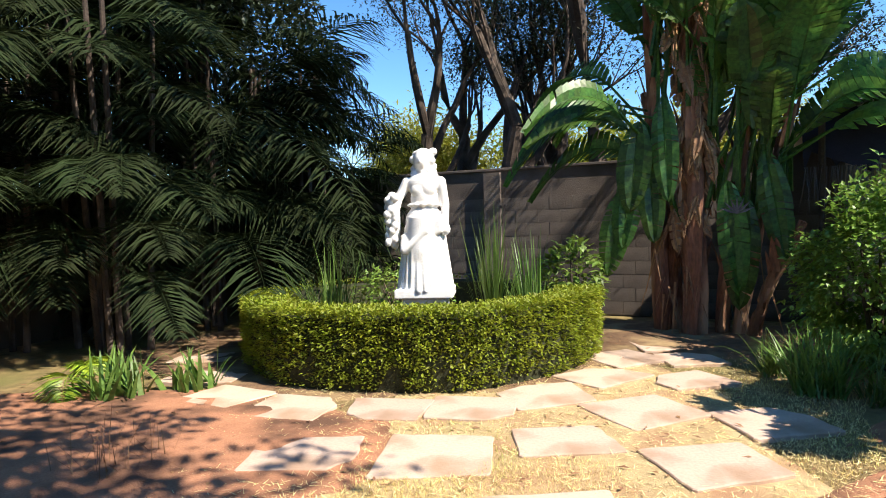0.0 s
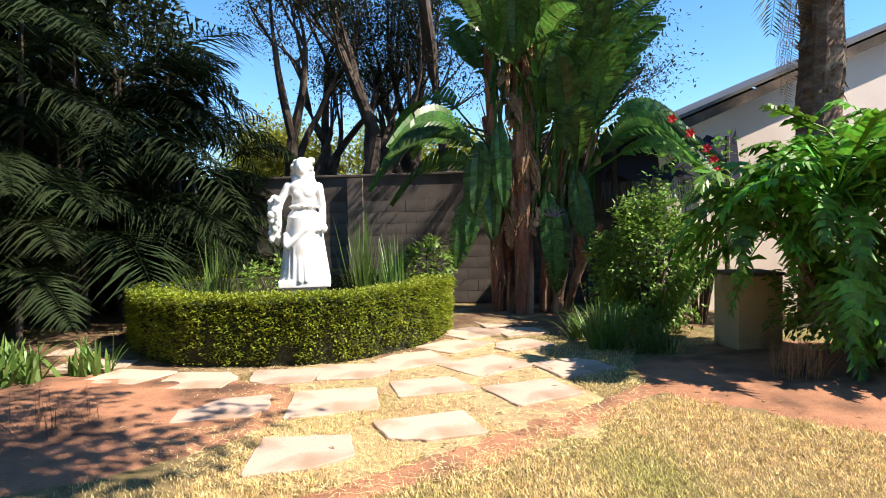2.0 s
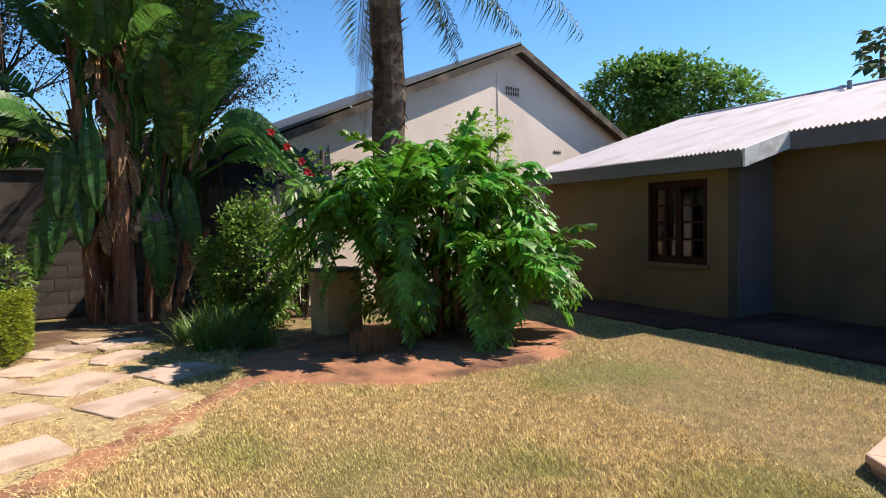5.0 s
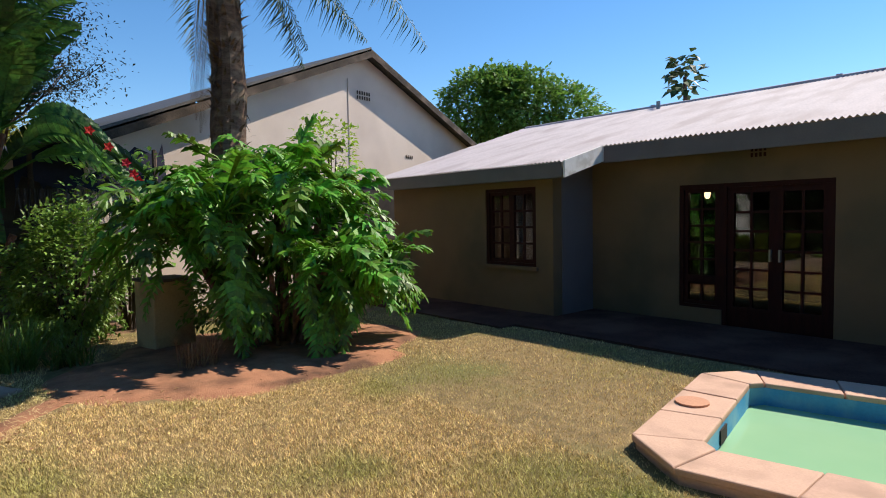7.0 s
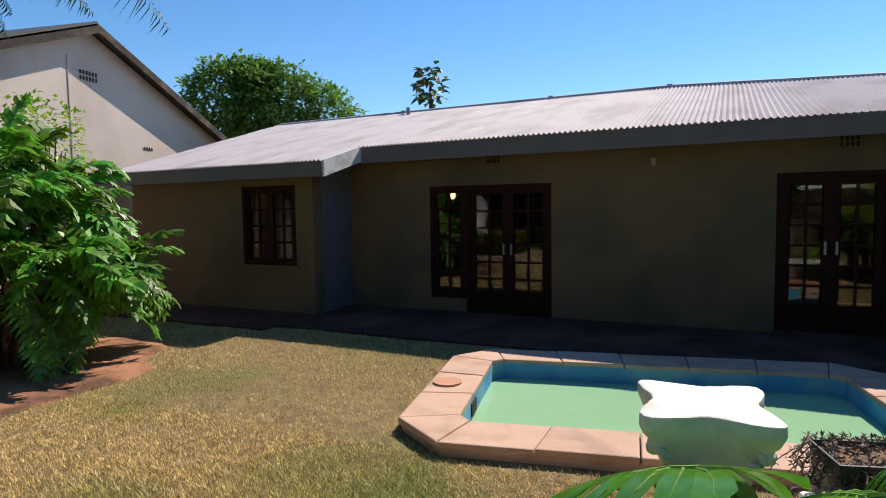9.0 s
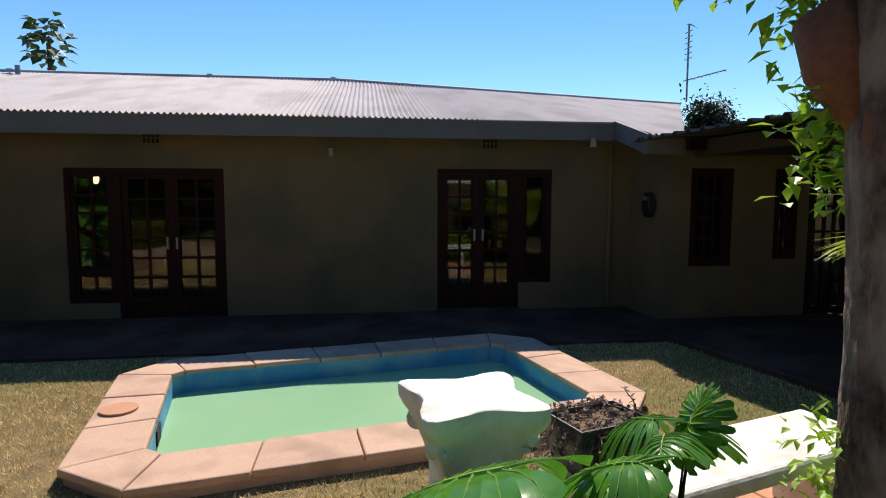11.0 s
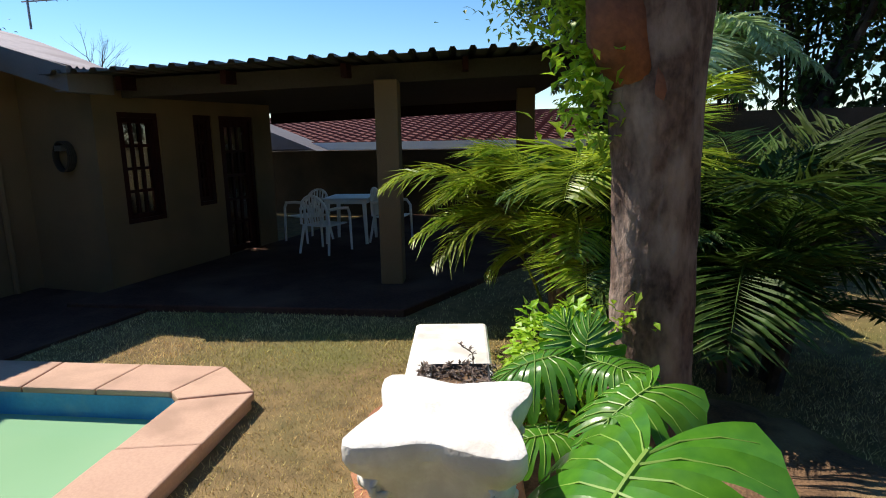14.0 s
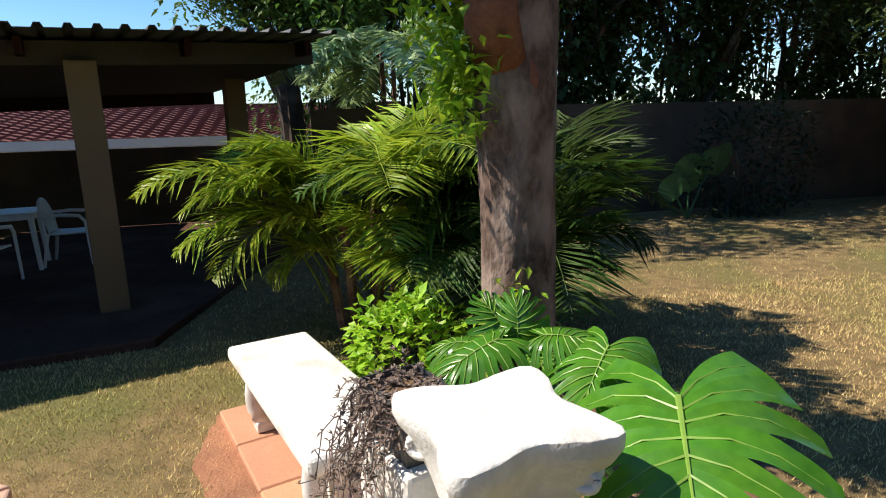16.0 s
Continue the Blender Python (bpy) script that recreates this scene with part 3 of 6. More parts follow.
def sash(parent, y0, y1, z0, z1, cols, rows, x, name="window_frame", bar=0.035, rim=0.055, glass=True):
    """A glazed frame in a plane of constant x, set in an opening."""
    f = Mesh()
    f.box((x - 0.03, y0, z0), (x + 0.03, y0 + rim, z1)).box((x - 0.03, y1 - rim, z0), (x + 0.03, y1, z1))
    f.box((x - 0.03, y0 + rim, z0), (x + 0.03, y1 - rim, z0 + rim)).box((x - 0.03, y0 + rim, z1 - rim), (x + 0.03, y1 - rim, z1))
    fr = f.ob(name, M["wood"], parent)
    w, h = (y1 - y0 - 2 * rim) / cols, (z1 - z0 - 2 * rim) / rows
    for i in range(1, cols):
        Mesh().box((x - 0.02, y0 + rim + i * w - bar / 2, z0 + rim), (x + 0.02, y0 + rim + i * w + bar / 2, z1 - rim)).ob("glazing_bar", M["wood"], fr)
    for j in range(1, rows):
        Mesh().box((x - 0.018, y0 + rim, z0 + rim + j * h - bar / 2), (x + 0.018, y1 - rim, z0 + rim + j * h + bar / 2)).ob("glazing_bar", M["wood"], fr)
    for i in range(cols):
        for j in range(rows):
            a, c = y0 + rim + i * w + bar / 2, z0 + rim + j * h + bar / 2
            p = Mesh().box((x - 0.003, a, c), (x + 0.003, a + w - bar, c + h - bar)).ob("pane", M["glass"], fr)
            p.visible_shadow = False
    return fr


def jamb(parent, y0, y1, z0, z1, x, sill=True):
    m = Mesh()
    m.box((x + 0.02, y0, z0), (x + 0.14, y0 + 0.06, z1)).box((x + 0.02, y1 - 0.06, z0), (x + 0.14, y1, z1)).box((x + 0.02, y0 + 0.06, z1 - 0.06), (x + 0.14, y1 - 0.06, z1))
    if sill:
        m.box((x + 0.02, y0 + 0.06, z0), (x + 0.14, y1 - 0.06, z0 + 0.05))
    return m.ob("jamb", M["wood"], parent)


w1 = empty("window_1", "dark brown timber window with small panes", "window", kind="structure")
jamb(w1, 4.25, 5.4, 0.85, 2.16, LX)
sash(w1, 4.31, 4.825, 0.9, 2.1, 2, 4, LX + 0.08)
sash(w1, 4.825, 5.34, 0.9, 2.1, 2, 4, LX + 0.08)
Mesh().box((LX - 0.05, 4.2, 0.79), (LX + 0.02, 5.45, 0.85)).ob("window_sill", M["plaster"], w1)


def french(name, y0, y1, z0, z1, x, label):
    d = empty(name, label, "door", kind="structure")
    jamb(d, y0, y1, z0, z1, x, False)
    mid = (y0 + y1) / 2
    for a, b in ((y0 + 0.06, mid), (mid, y1 - 0.06)):
        leaf = sash(d, a, b, z0 + 0.26, z1 - 0.06, 2, 6, x + 0.08, "door_leaf", rim=0.085)
        Mesh().box((x + 0.05, a, z0 + 0.02), (x + 0.11, b, z0 + 0.26)).ob("panel", M["wood"], leaf)
        s = 1 if a < mid - 0.1 else -1
        Mesh().box((x + 0.0, mid - s * 0.06 - 0.012, z0 + 1.0), (x + 0.05, mid - s * 0.06 + 0.012, z0 + 1.16)).ob("handle", M["metal"], leaf)
    Mesh().box((x - 0.12, y0 - 0.02, z0 - 0.1), (x + 0.14, y1 + 0.02, z0 + 0.02)).ob("threshold", M["slab"], d)
    return d


french("door_1", 0.33, 1.72, 0.02, 2.1, FX, "pair of dark mahogany glazed french doors")
w2 = empty("window_2", "tall narrow dark timber window beside french doors", "window", kind="structure")
jamb(w2, 1.72, 2.35, 0.3, 2.1, FX)
sash(w2, 1.78, 2.29, 0.35, 0.72, 2, 1, FX + 0.08)
sash(w2, 1.78, 2.29, 0.72, 2.04, 2, 5, FX + 0.08)
french("door_2", -3.76, -2.57, 0.1, 2.12, FX, "pair of dark mahogany glazed french doors facing the pool")
w3 = empty("window_3", "narrow dark timber window beside the doors", "window", kind="structure")
jamb(w3, -4.24, -3.76, 0.48, 2.12, FX)
sash(w3, -4.18, -3.82, 0.53, 2.06, 1, 1, FX + 0.08)
w4 = empty("window_4", "dark timber window under the veranda roof", "window", kind="structure")
jamb(w4, -6.36, -5.76, 0.82, 2.1, RX)
sash(w4, -6.30, -5.82, 0.87, 2.04, 3, 4, RX + 0.08)
w5 = empty("window_5", "narrow veranda window with dark frame", "window", kind="structure")
jamb(w5, -7.3, -6.95, 0.9, 2.1, RX)
sash(w5, -7.24, -7.01, 0.95, 2.04, 2, 4, RX + 0.08)
d3 = empty("door_3", "dark glazed timber door on the veranda", "door", kind="structure")
jamb(d3, -8.2, -7.45, 0.12, 2.1, RX, False)
sash(d3, -8.14, -7.51, 0.14, 2.04, 3, 5, RX + 0.08, "door_leaf", rim=0.09)

wl = empty("wall_light", "small cream wall light high on the facade", "wall light", (FX, -1.1, 2.33))
Mesh().box((-0.015, -0.03, -0.05), (0.0, 0.03, 0.05)).ob("back_plate", M["cream"], wl)
Mesh().tube([(-0.06, 0, -0.03), (-0.06, 0, 0.05)], [0.028, 0.035], 10).ob("shade", M["cream"], wl)
hr = empty("hose_hanger", "dark coiled hose on a wall bracket", "hose", (7.62, -5.45, 1.62))
for k in range(4):
    Mesh().tube([(0.13 * math.cos(w) * (1 - 0.05 * k), 0.025 + 0.022 * k, 0.16 * math.sin(w)) for w in [6.2832 * j / 20 for j in range(21)]], 0.013, 6).ob("coil", M["dark"], hr)
Mesh().box((-0.05, 0.0, 0.06), (0.05, 0.12, 0.12)).ob("bracket", M["metal"], hr)
fl_ = empty("floodlight", "small pale floodlight below the roof corner", "floodlight", (7.96, -4.72, 2.42))
Mesh().tube([(0, 0, 0.0), (0, 0, 0.12)], [0.05, 0.03], 10).ob("shade", M["cream"], fl_)
Mesh().box((0.0, -0.012, 0.08), (0.32, 0.012, 0.10)).ob("arm", M["cream"], fl_)
# glowing globe added for a warm spot in the glass; cord and bracket invented
il = empty("pendant_lamp", "warm spot in the glass, added as a glowing globe", "lamp", (FX + 0.62, 2.16, 1.97))
Mesh().tube([(-0.12, 0, 0.06), (-0.12, 0, 0.45)], 0.006, 5).ob("cord", M["dark"], il)
lm = bpy.data.materials.new("warm_spot_glow")
lm.use_nodes = True
lb = lm.node_tree.nodes["Principled BSDF"]
lb.inputs["Emission Color"].default_value, lb.inputs["Emission Strength"].default_value = (1, 0.62, 0.35, 1), 2.0
Mesh().tube([(-0.12, 0, -0.07), (-0.12, 0, -0.03), (-0.12, 0, 0.03), (-0.12, 0, 0.07)], [0.02, 0.042, 0.042, 0.02], 12).ob("globe", lm, il)
Mesh().tube([(-0.12, 0, 0), (0, 0, 0)], 0.015, 6).ob("bracket", M["metal"], il)

# ---- paving and shade strip, and pool ----
# dark paving widened so its colour stands in for the eave's ground shade
ap = Mesh().box((6.3, -5.4, 0.0), (FX, 3.86, G + 0.03)).box((6.0, 3.86, 0.0), (LX, 8.15, G + 0.03))
struct(ap.ob("pavement_house", M["slab"]), "dark red strip along the house, widened to deepen eave shade", "paving")

PC, PT = (4.86, -1.60), 12.0  # pool middle and turn
pool = empty("pool", "small swimming pool with low murky green water", "pool", (*PC, 0), PT)
HW, HL = 0.90, 1.60  # inner half sizes
RIM = 0.45


def ring8(hw, hl, ch):
    return [(hw, -hl + ch), (hw, hl - ch), (hw - ch, hl), (-hw + ch, hl), (-hw, hl - ch), (-hw, -hl + ch), (-hw + ch, -hl), (hw - ch, -hl)]


inner, outer = ring8(HW, HL, 0.10), ring8(HW + RIM, HL + RIM, 0.40)
m = Mesh()
for k in range(8):
    a, b = inner[k], inner[(k + 1) % 8]
    m.quad((*a, 0.13), (*b, 0.13), (*b, -1.1), (*a, -1.1))
m.quad(*[(*p, -1.1) for p in inner])
m.ob("basin", M["poolblue"], pool)
m = Mesh()
m.quad(*[(*p, -0.03) for p in inner])
m.ob("water", M["water"], pool, "murky green water")
m = Mesh()
for k in range(8):
    a, b = outer[k], outer[(k + 1) % 8]
    a, b = (a[0] * 0.985, a[1] * 0.985), (b[0] * 0.985, b[1] * 0.985)
    m.quad((*a, -0.1), (*b, -0.1), (*b, 0.13), (*a, 0.13))
m.ob("kerb", M["coping"], pool)
for k in range(8):
    a, b, c, d = (Vector(p) for p in (inner[k], inner[(k + 1) % 8], outer[(k + 1) % 8], outer[k]))
    n = max(1, round((b - a).length / 0.56))
    for i in range(n):
        t0, t1 = i / n, (i + 1) / n
        q = [a.lerp(b, t0), a.lerp(b, t1), d.lerp(c, t1), d.lerp(c, t0)]
        mid = sum(q, Vector((0, 0))) / 4
        q = [mid + (p - mid).normalized() * ((p - mid).length - U(0.003, 0.006)) for p in q]
        tile = Mesh()
        tile.prism([tuple(p) for p in reversed(q)], 0.115, 0.17 + U(-.004, .004))
        bevel(tile.ob("coping_tile", M["coping"], pool), 0.012, 2)
# dark plate stands in for the shade inside the skimmer opening
sk = Mesh().box((-0.36, HL - 0.012, -0.01), (-0.16, HL + 0.0, 0.10))
sk.ob("skimmer_mouth", M["dark"], pool)
lid = Mesh().tube([(-0.02, HL + 0.28, 0.168), (-0.02, HL + 0.28, 0.186)], 0.13, 24)
lid.ob("skimmer_lid", M["brick"], pool, "round terracotta-coloured skimmer lid")


# ---- veranda ----
VA, VB = Vector((6.95, -5.42, 2.47)), Vector((2.15, -6.92, 2.64))
VE = (VB - VA).normalized()
VN = Vector((-VE.y, VE.x, 0)).normalized()
if VN.y > 0:
    VN = -VN
DEEP = 6.0
vr = empty("veranda_roof", "dark ribbed metal sheet roof of the veranda", "roof", kind="structure")
m = Mesh()
prof = ((0.0, 0.0), (0.09, 0.0), (0.105, 0.036), (0.14, 0.036), (0.155, 0.0))
L, s0, rows = (VB - VA).length, -0.388, []
while s0 < L:
    for ds, dz in prof[:-1] if s0 + 0.2 < L else prof:
        s = min(s0 + ds * 1.25, L)
        a = VA + VE * s + Vector((0, 0, dz))
        rows.append(len(m.v))
        m.v.append(tuple(a - VN * 0.42 - Vector((0, 0, 0.03))))
        m.v.append(tuple(a + VN * DEEP + Vector((0, 0, 0.28))))
    s0 += 0.194
for a, b in zip(rows, rows[1:]):
    m.f.append((a, b, b + 1, a + 1))
sh = m.ob("sheet", M["darkroof"], vr)
so = sh.modifiers.new("thick", "SOLIDIFY")
so.thickness = 0.006


def beam(name, a, b, w, h, mat, parent):
    a, b = Vector(a), Vector(b)
    d = (b - a).normalized()
    s = Vector((-d.y, d.x, 0)).normalized() * (w / 2)
    m = Mesh()
    m.v = [tuple(p + q + Vector((0, 0, z))) for p in (a, b) for q in (s, -s) for z in (0, -h)]
    m.f = [(0, 2, 3, 1), (4, 5, 7, 6), (0, 1, 5, 4), (2, 6, 7, 3), (0, 4, 6, 2), (1, 3, 7, 5)]
    return m.ob(name, mat, parent)


dn = Vector((0, 0, -0.03))
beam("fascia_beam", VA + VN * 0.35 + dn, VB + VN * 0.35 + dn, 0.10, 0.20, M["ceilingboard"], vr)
beam("rear_beam", VA + VN * 5.6 + Vector((0, 0, 0.2)), VB + VN * 5.6 + Vector((0, 0, 0.2)), 0.10, 0.60, M["wood"], vr)
for t in (0.03, 0.25, 0.5, 0.75, 0.97):
    a = VA + VE * (L * t) + dn * 1.2
    beam("rafter", a, a + VN * DEEP + Vector((0, 0, 0.28)), 0.06, 0.14, M["wood"], vr)
# ceiling sheet whose dark colour deepens the shade under the roof
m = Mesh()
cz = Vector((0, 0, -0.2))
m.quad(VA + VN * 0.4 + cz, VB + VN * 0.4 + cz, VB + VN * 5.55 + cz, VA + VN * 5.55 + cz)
struct(m.ob("ceiling_veranda", M["ceilingboard"]), "board ceiling of the veranda, coloured dark for its shade", "ceiling")

# cover added to block the sun from the rear floor and wall
struct(Mesh().box((6.6, -12.6, 2.52), (15.0, -8.66, 2.57)).ob("roof_rear_veranda", M["darkroof"]), "flat metal cover added to keep sun off the rear veranda", "roof")
slab = Mesh().prism([(RX, -12.2), (RX, -4.85), (3.7, -5.55), (2.7, -9.2), (2.2, -12.2)][::-1], -0.05, G + 0.075)
struct(bevel(slab.ob("floor_veranda", M["slab"]), 0.015), "dark red polished veranda floor slab", "floor")


def post(x, y, top):
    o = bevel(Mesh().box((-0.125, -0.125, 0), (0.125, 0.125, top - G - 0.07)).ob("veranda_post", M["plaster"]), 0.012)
    o.matrix_world = pose(x, y, G + 0.075, 0, 0, 15)
    return tagged(o, "square plastered veranda post in ochre", "post", "veranda posts")


post(4.24, -6.56, 2.36)
post(3.2, -9.0, 2.40)


def garden_chair():
    c = empty("garden_chair", "white moulded plastic garden armchair", "chair", group="chairs on the veranda")
    s = Mesh()
    n = 6
    for j in range(n + 1):
        for i in range(n + 1):
            x, y = -0.22 + 0.44 * i / n, -0.22 + 0.44 * j / n
            s.v.append((x, y, 0.42 - 0.025 * math.cos(x * 6) * math.cos(y * 5)))
    for j in range(n):
        for i in range(n):
            a = j * (n + 1) + i
            s.f.append((a, a + 1, a + n + 2, a + n + 1))
    o = s.ob("seat", M["plastic"], c, smooth=True)
    o.modifiers.new("t", "SOLIDIFY").thickness = 0.02
    arch = [(0.25 * math.cos(w), -0.24 - 0.06 * math.sin(w), 0.42 + 0.42 * math.sin(w) ** 0.7) for w in [math.pi * k / 14 for k in range(15)]]
    Mesh().tube(arch, 0.02, 6).ob("back_rim", M["plastic"], c)
    for k in range(7):
        x = -0.17 + 0.34 * k / 6
        top = 0.42 + 0.42 * (1 - (x / 0.25) ** 2) ** 0.35
        Mesh().tube([(x * 0.8, -0.22, 0.42), (x, -0.29, top)], 0.013, 5).ob("back_slat", M["plastic"], c)
    for sx in (-1, 1):
        Mesh().tube([(sx * 0.25, -0.25, 0.64), (sx * 0.28, -0.05, 0.65), (sx * 0.28, 0.16, 0.63), (sx * 0.27, 0.22, 0.55), (sx * 0.27, 0.24, 0.0)], [0.022, 0.024, 0.024, 0.022, 0.018], 6).ob("arm", M["plastic"], c)
        Mesh().tube([(sx * 0.22, -0.22, 0.42), (sx * 0.26, -0.30, 0.0)], [0.024, 0.018], 6).ob("leg", M["plastic"], c)
    return c


FL = G + 0.075
ch = garden_chair()
ch.matrix_world = pose(5.95, -8.05, FL, 0, 0, 172)
copy_thing(ch, pose(5.35, -9.1, FL, 0, 0, 95))
copy_thing(ch, pose(6.75, -8.85, FL, 0, 0, -110))
tb = empty("garden_table", "white plastic garden table on the veranda", "table", (6.0, -8.95, FL), 12)
bevel(Mesh().box((-0.36, -0.36, 0.69), (0.36, 0.36, 0.72)).ob("tabletop", M["plastic"], tb), 0.01)
Mesh().box((-0.33, -0.33, 0.63), (0.33, 0.33, 0.69)).ob("apron", M["plastic"], tb)
for sx in (-1, 1):
    for sy in (-1, 1):
        Mesh().tube([(sx * 0.29, sy * 0.29, 0.66), (sx * 0.32, sy * 0.32, 0)], [0.035, 0.025], 6).ob("leg", M["plastic"], tb)

# ---- boundary walls ----
wall("wall_yard_south", (-9.5, -10.6, -0.1), (2.2, -10.35, 2.05), M["darkwall"], "dark brown plastered boundary wall in shade", (), "x")
wall("wall_yard_veranda", (2.2, -12.7, -0.1), (20.0, -12.45, 1.5), M["darkwall"], "low brown boundary wall behind the veranda", (), "x")
wall("wall_yard_west", (-9.8, -10.6, -0.1), (-9.5, 10.4, 2.3), M["darkwall"], "brown plastered boundary wall", ())
struct(Mesh().box((-9.5, 10.24, -0.1), (9.0, 10.4, 2.58)).ob("wall_yard_north", M["oldwall"]), "old grey concrete block boundary wall", "wall")
wnp = bpy.data.objects["wall_yard_north"]
bms = {}
for row in range(11):
    off = 0.2 * (row % 2)
    for k in range(40):
        x = -6.2 + off + k * 0.4
        if x > 3.4 or row * 40 + k > 330:
            continue
        if "blk" not in bms:
            bms["blk"] = Mesh().box((-0.1975, -0.022, -0.1095), (0.1975, 0.02, 0.1095)).ob("block", M["oldwall"], wnp)
            bms["blk"].location = (x, 10.235, 0.2 + row * 0.223)
        else:
            o = new("block", bms["blk"].data)
            o.parent = wnp
            o.location = (x, 10.235 + U(-.003, .003), 0.2 + row * 0.223)
cap = Mesh().box((-9.5, 10.2, 2.58), (9.0, 10.44, 2.63))
bevel(cap.ob("wall_cap", M["oldwall"], wnp), 0.01)
Mesh().box((-3.95, 10.12, 0), (-3.65, 10.21, 2.55)).ob("pier", M["oldwall"], wnp)

# ---- neighbour's gable house ----
GD = Vector((0.974, 0.225, 0))
GN = Vector((0.225, -0.974, 0))
GA = Vector((8.17, 10.62, 5.76))
gb = empty("gable_house", "neighbouring house with pale pink gable wall and tin roof", "house")


def gp(u, z, n=0.0):
    p = GA + GD * u + GN * n
    return (p.x, p.y, z)


HWID, PITCH = 6.6, 0.41
m = Mesh()
f0 = [gp(-HWID, -0.2), gp(HWID, -0.2), gp(HWID, GA.z - PITCH * HWID), gp(0, GA.z), gp(-HWID, GA.z - PITCH * HWID)]
f1 = [gp(u, z, -8) for u, z in ((-HWID, -0.2), (HWID, -0.2), (HWID, GA.z - PITCH * HWID), (0, GA.z), (-HWID, GA.z - PITCH * HWID))]
m.v = f0 + f1
m.f = [(0, 1, 2, 3, 4), (9, 8, 7, 6, 5), (0, 4, 9, 5), (1, 6, 7, 2)]
m.ob("wall", M["gable"], gb)
for s in (-1, 1):
    m = Mesh()
    e = HWID + 0.5
    m.v = [gp(0, GA.z + 0.10, 0.32), gp(s * e, GA.z + 0.10 - PITCH * e, 0.32), gp(s * e, GA.z + 0.10 - PITCH * e, -8), gp(0, GA.z + 0.10, -8)]
    m.f = [(0, 1, 2, 3)]
    o = m.ob("roof", M["darkroof"], gb)
    o.modifiers.new("t", "SOLIDIFY").thickness = 0.05
    m = Mesh()
    m.v = [gp(u, GA.z + 0.06 - PITCH * abs(u) - dz, n) for n in (0.29, 0.34) for u, dz in ((0, 0.16), (s * e, 0.16), (s * e, 0.0), (0, 0.0))]
    m.f = [(0, 1, 2, 3), (7, 6, 5, 4), (0, 4, 5, 1), (2, 6, 7, 3), (1, 5, 6, 2), (0, 3, 7, 4)]
    m.ob("barge_board", M["twig"], gb)


def gvent(u, z, cols, rows):
    for i in range(cols):
        for j in range(rows):
            a = gp(u + (i - cols / 2) * 0.085, z + j * 0.12, 0.012)
            b = gp(u + (i - cols / 2) * 0.085 + 0.05, z + j * 0.12 + 0.09, 0.012)
            m = Mesh()
            m.quad(a, (b[0], b[1], a[2]), b, (a[0], a[1], b[2]))
            m.ob("vent_slot", M["twig"], gb)


gvent(0.0, 4.65, 6, 2)
gvent(-0.9, 3.3, 4, 1)
gvent(1.75, 3.3, 4, 1)
cr = Mesh().box((-0.012, -0.01, 0), (0.012, 0.004, 3.2)).ob("crack_strip", M["gable"], gb)
cr.location = gp(-0.55, 1.9, 0.008)
wm = Mesh()
wm.quad(gp(2.6, 1.5, 0.015), gp(3.9, 1.5, 0.015), gp(3.9, 2.75, 0.015), gp(2.6, 2.75, 0.015))
wm.ob("window", M["glass"], gb)
for u in (2.6, 3.03, 3.46, 3.9):
    a = gp(u, 1.5, 0.02)
    Mesh().box((-0.03, -0.02, 0), (0.03, 0.02, 1.25)).ob("window_bar", M["plastic"], gb).location = a

# low tiled house beyond the veranda
th = empty("tiled_house", "low neighbouring house with red tiled roof", "house")
m = Mesh()
m.box((0, -24, -1), (22, -15.7, 1.4))
m.ob("wall", M["plaster2"], th)
m = Mesh()
rows_t, cols_t = 15, 64
for j in range(rows_t):
    t0, t1 = j / rows_t, (j + 1) / rows_t
    y0, y1 = -15.3 - 4.4 * t0, -15.3 - 4.4 * t1
    z0, z1 = 1.62 + 0.85 * t0, 1.62 + 0.85 * t1
    for i in range(cols_t):
        x0 = -1 + i * 0.36
        m.quad((x0, y0, z0 + 0.05), (x0 + 0.18, y0, z0 + 0.09), (x0 + 0.18, y1, z1 + 0.05), (x0, y1, z1 + 0.0))
        m.quad((x0, y0, z0 + 0.05), (x0, y0, z0 - 0.02), (x0 + 0.18, y0, z0 - 0.02), (x0 + 0.18, y0, z0 + 0.09))
        m.quad((x0 + 0.18, y0, z0 + 0.09), (x0 + 0.18, y0, z0 - 0.02), (x0 + 0.36, y0, z0 - 0.02), (x0 + 0.36, y0, z0 + 0.05))
        m.quad((x0 + 0.18, y0, z0 + 0.09), (x0 + 0.36, y0, z0 + 0.05), (x0 + 0.36, y1, z1 + 0.0), (x0 + 0.18, y1, z1 + 0.05))
tagged(m.ob("roof_tiles", M["tile"], th), kind="stuff")
Mesh().box((10.2, -15.6, 0.2), (16.5, -14.6, 1.5)).ob("garage_wall", M["plaster2"], th)
gw = Mesh()
gw.v = [(x, y, z) for y in (-14.6, -15.6) for x, z in ((9.9, 1.45), (16.8, 1.45), (13.3, 2.7))]
gw.f = [(0, 1, 2), (5, 4, 3), (0, 3, 4, 1), (1, 4, 5, 2), (2, 5, 3, 0)]
gw.ob("garage_gable", M["plaster2"], th)
Mesh().box((-1, -15.32, 1.46), (22, -15.26, 1.66)).ob("fascia", M["plastic"], th)
Mesh().box((-1, -19.9, 2.4), (22, -19.5, 2.56)).ob("ridge", M["tile"], th)

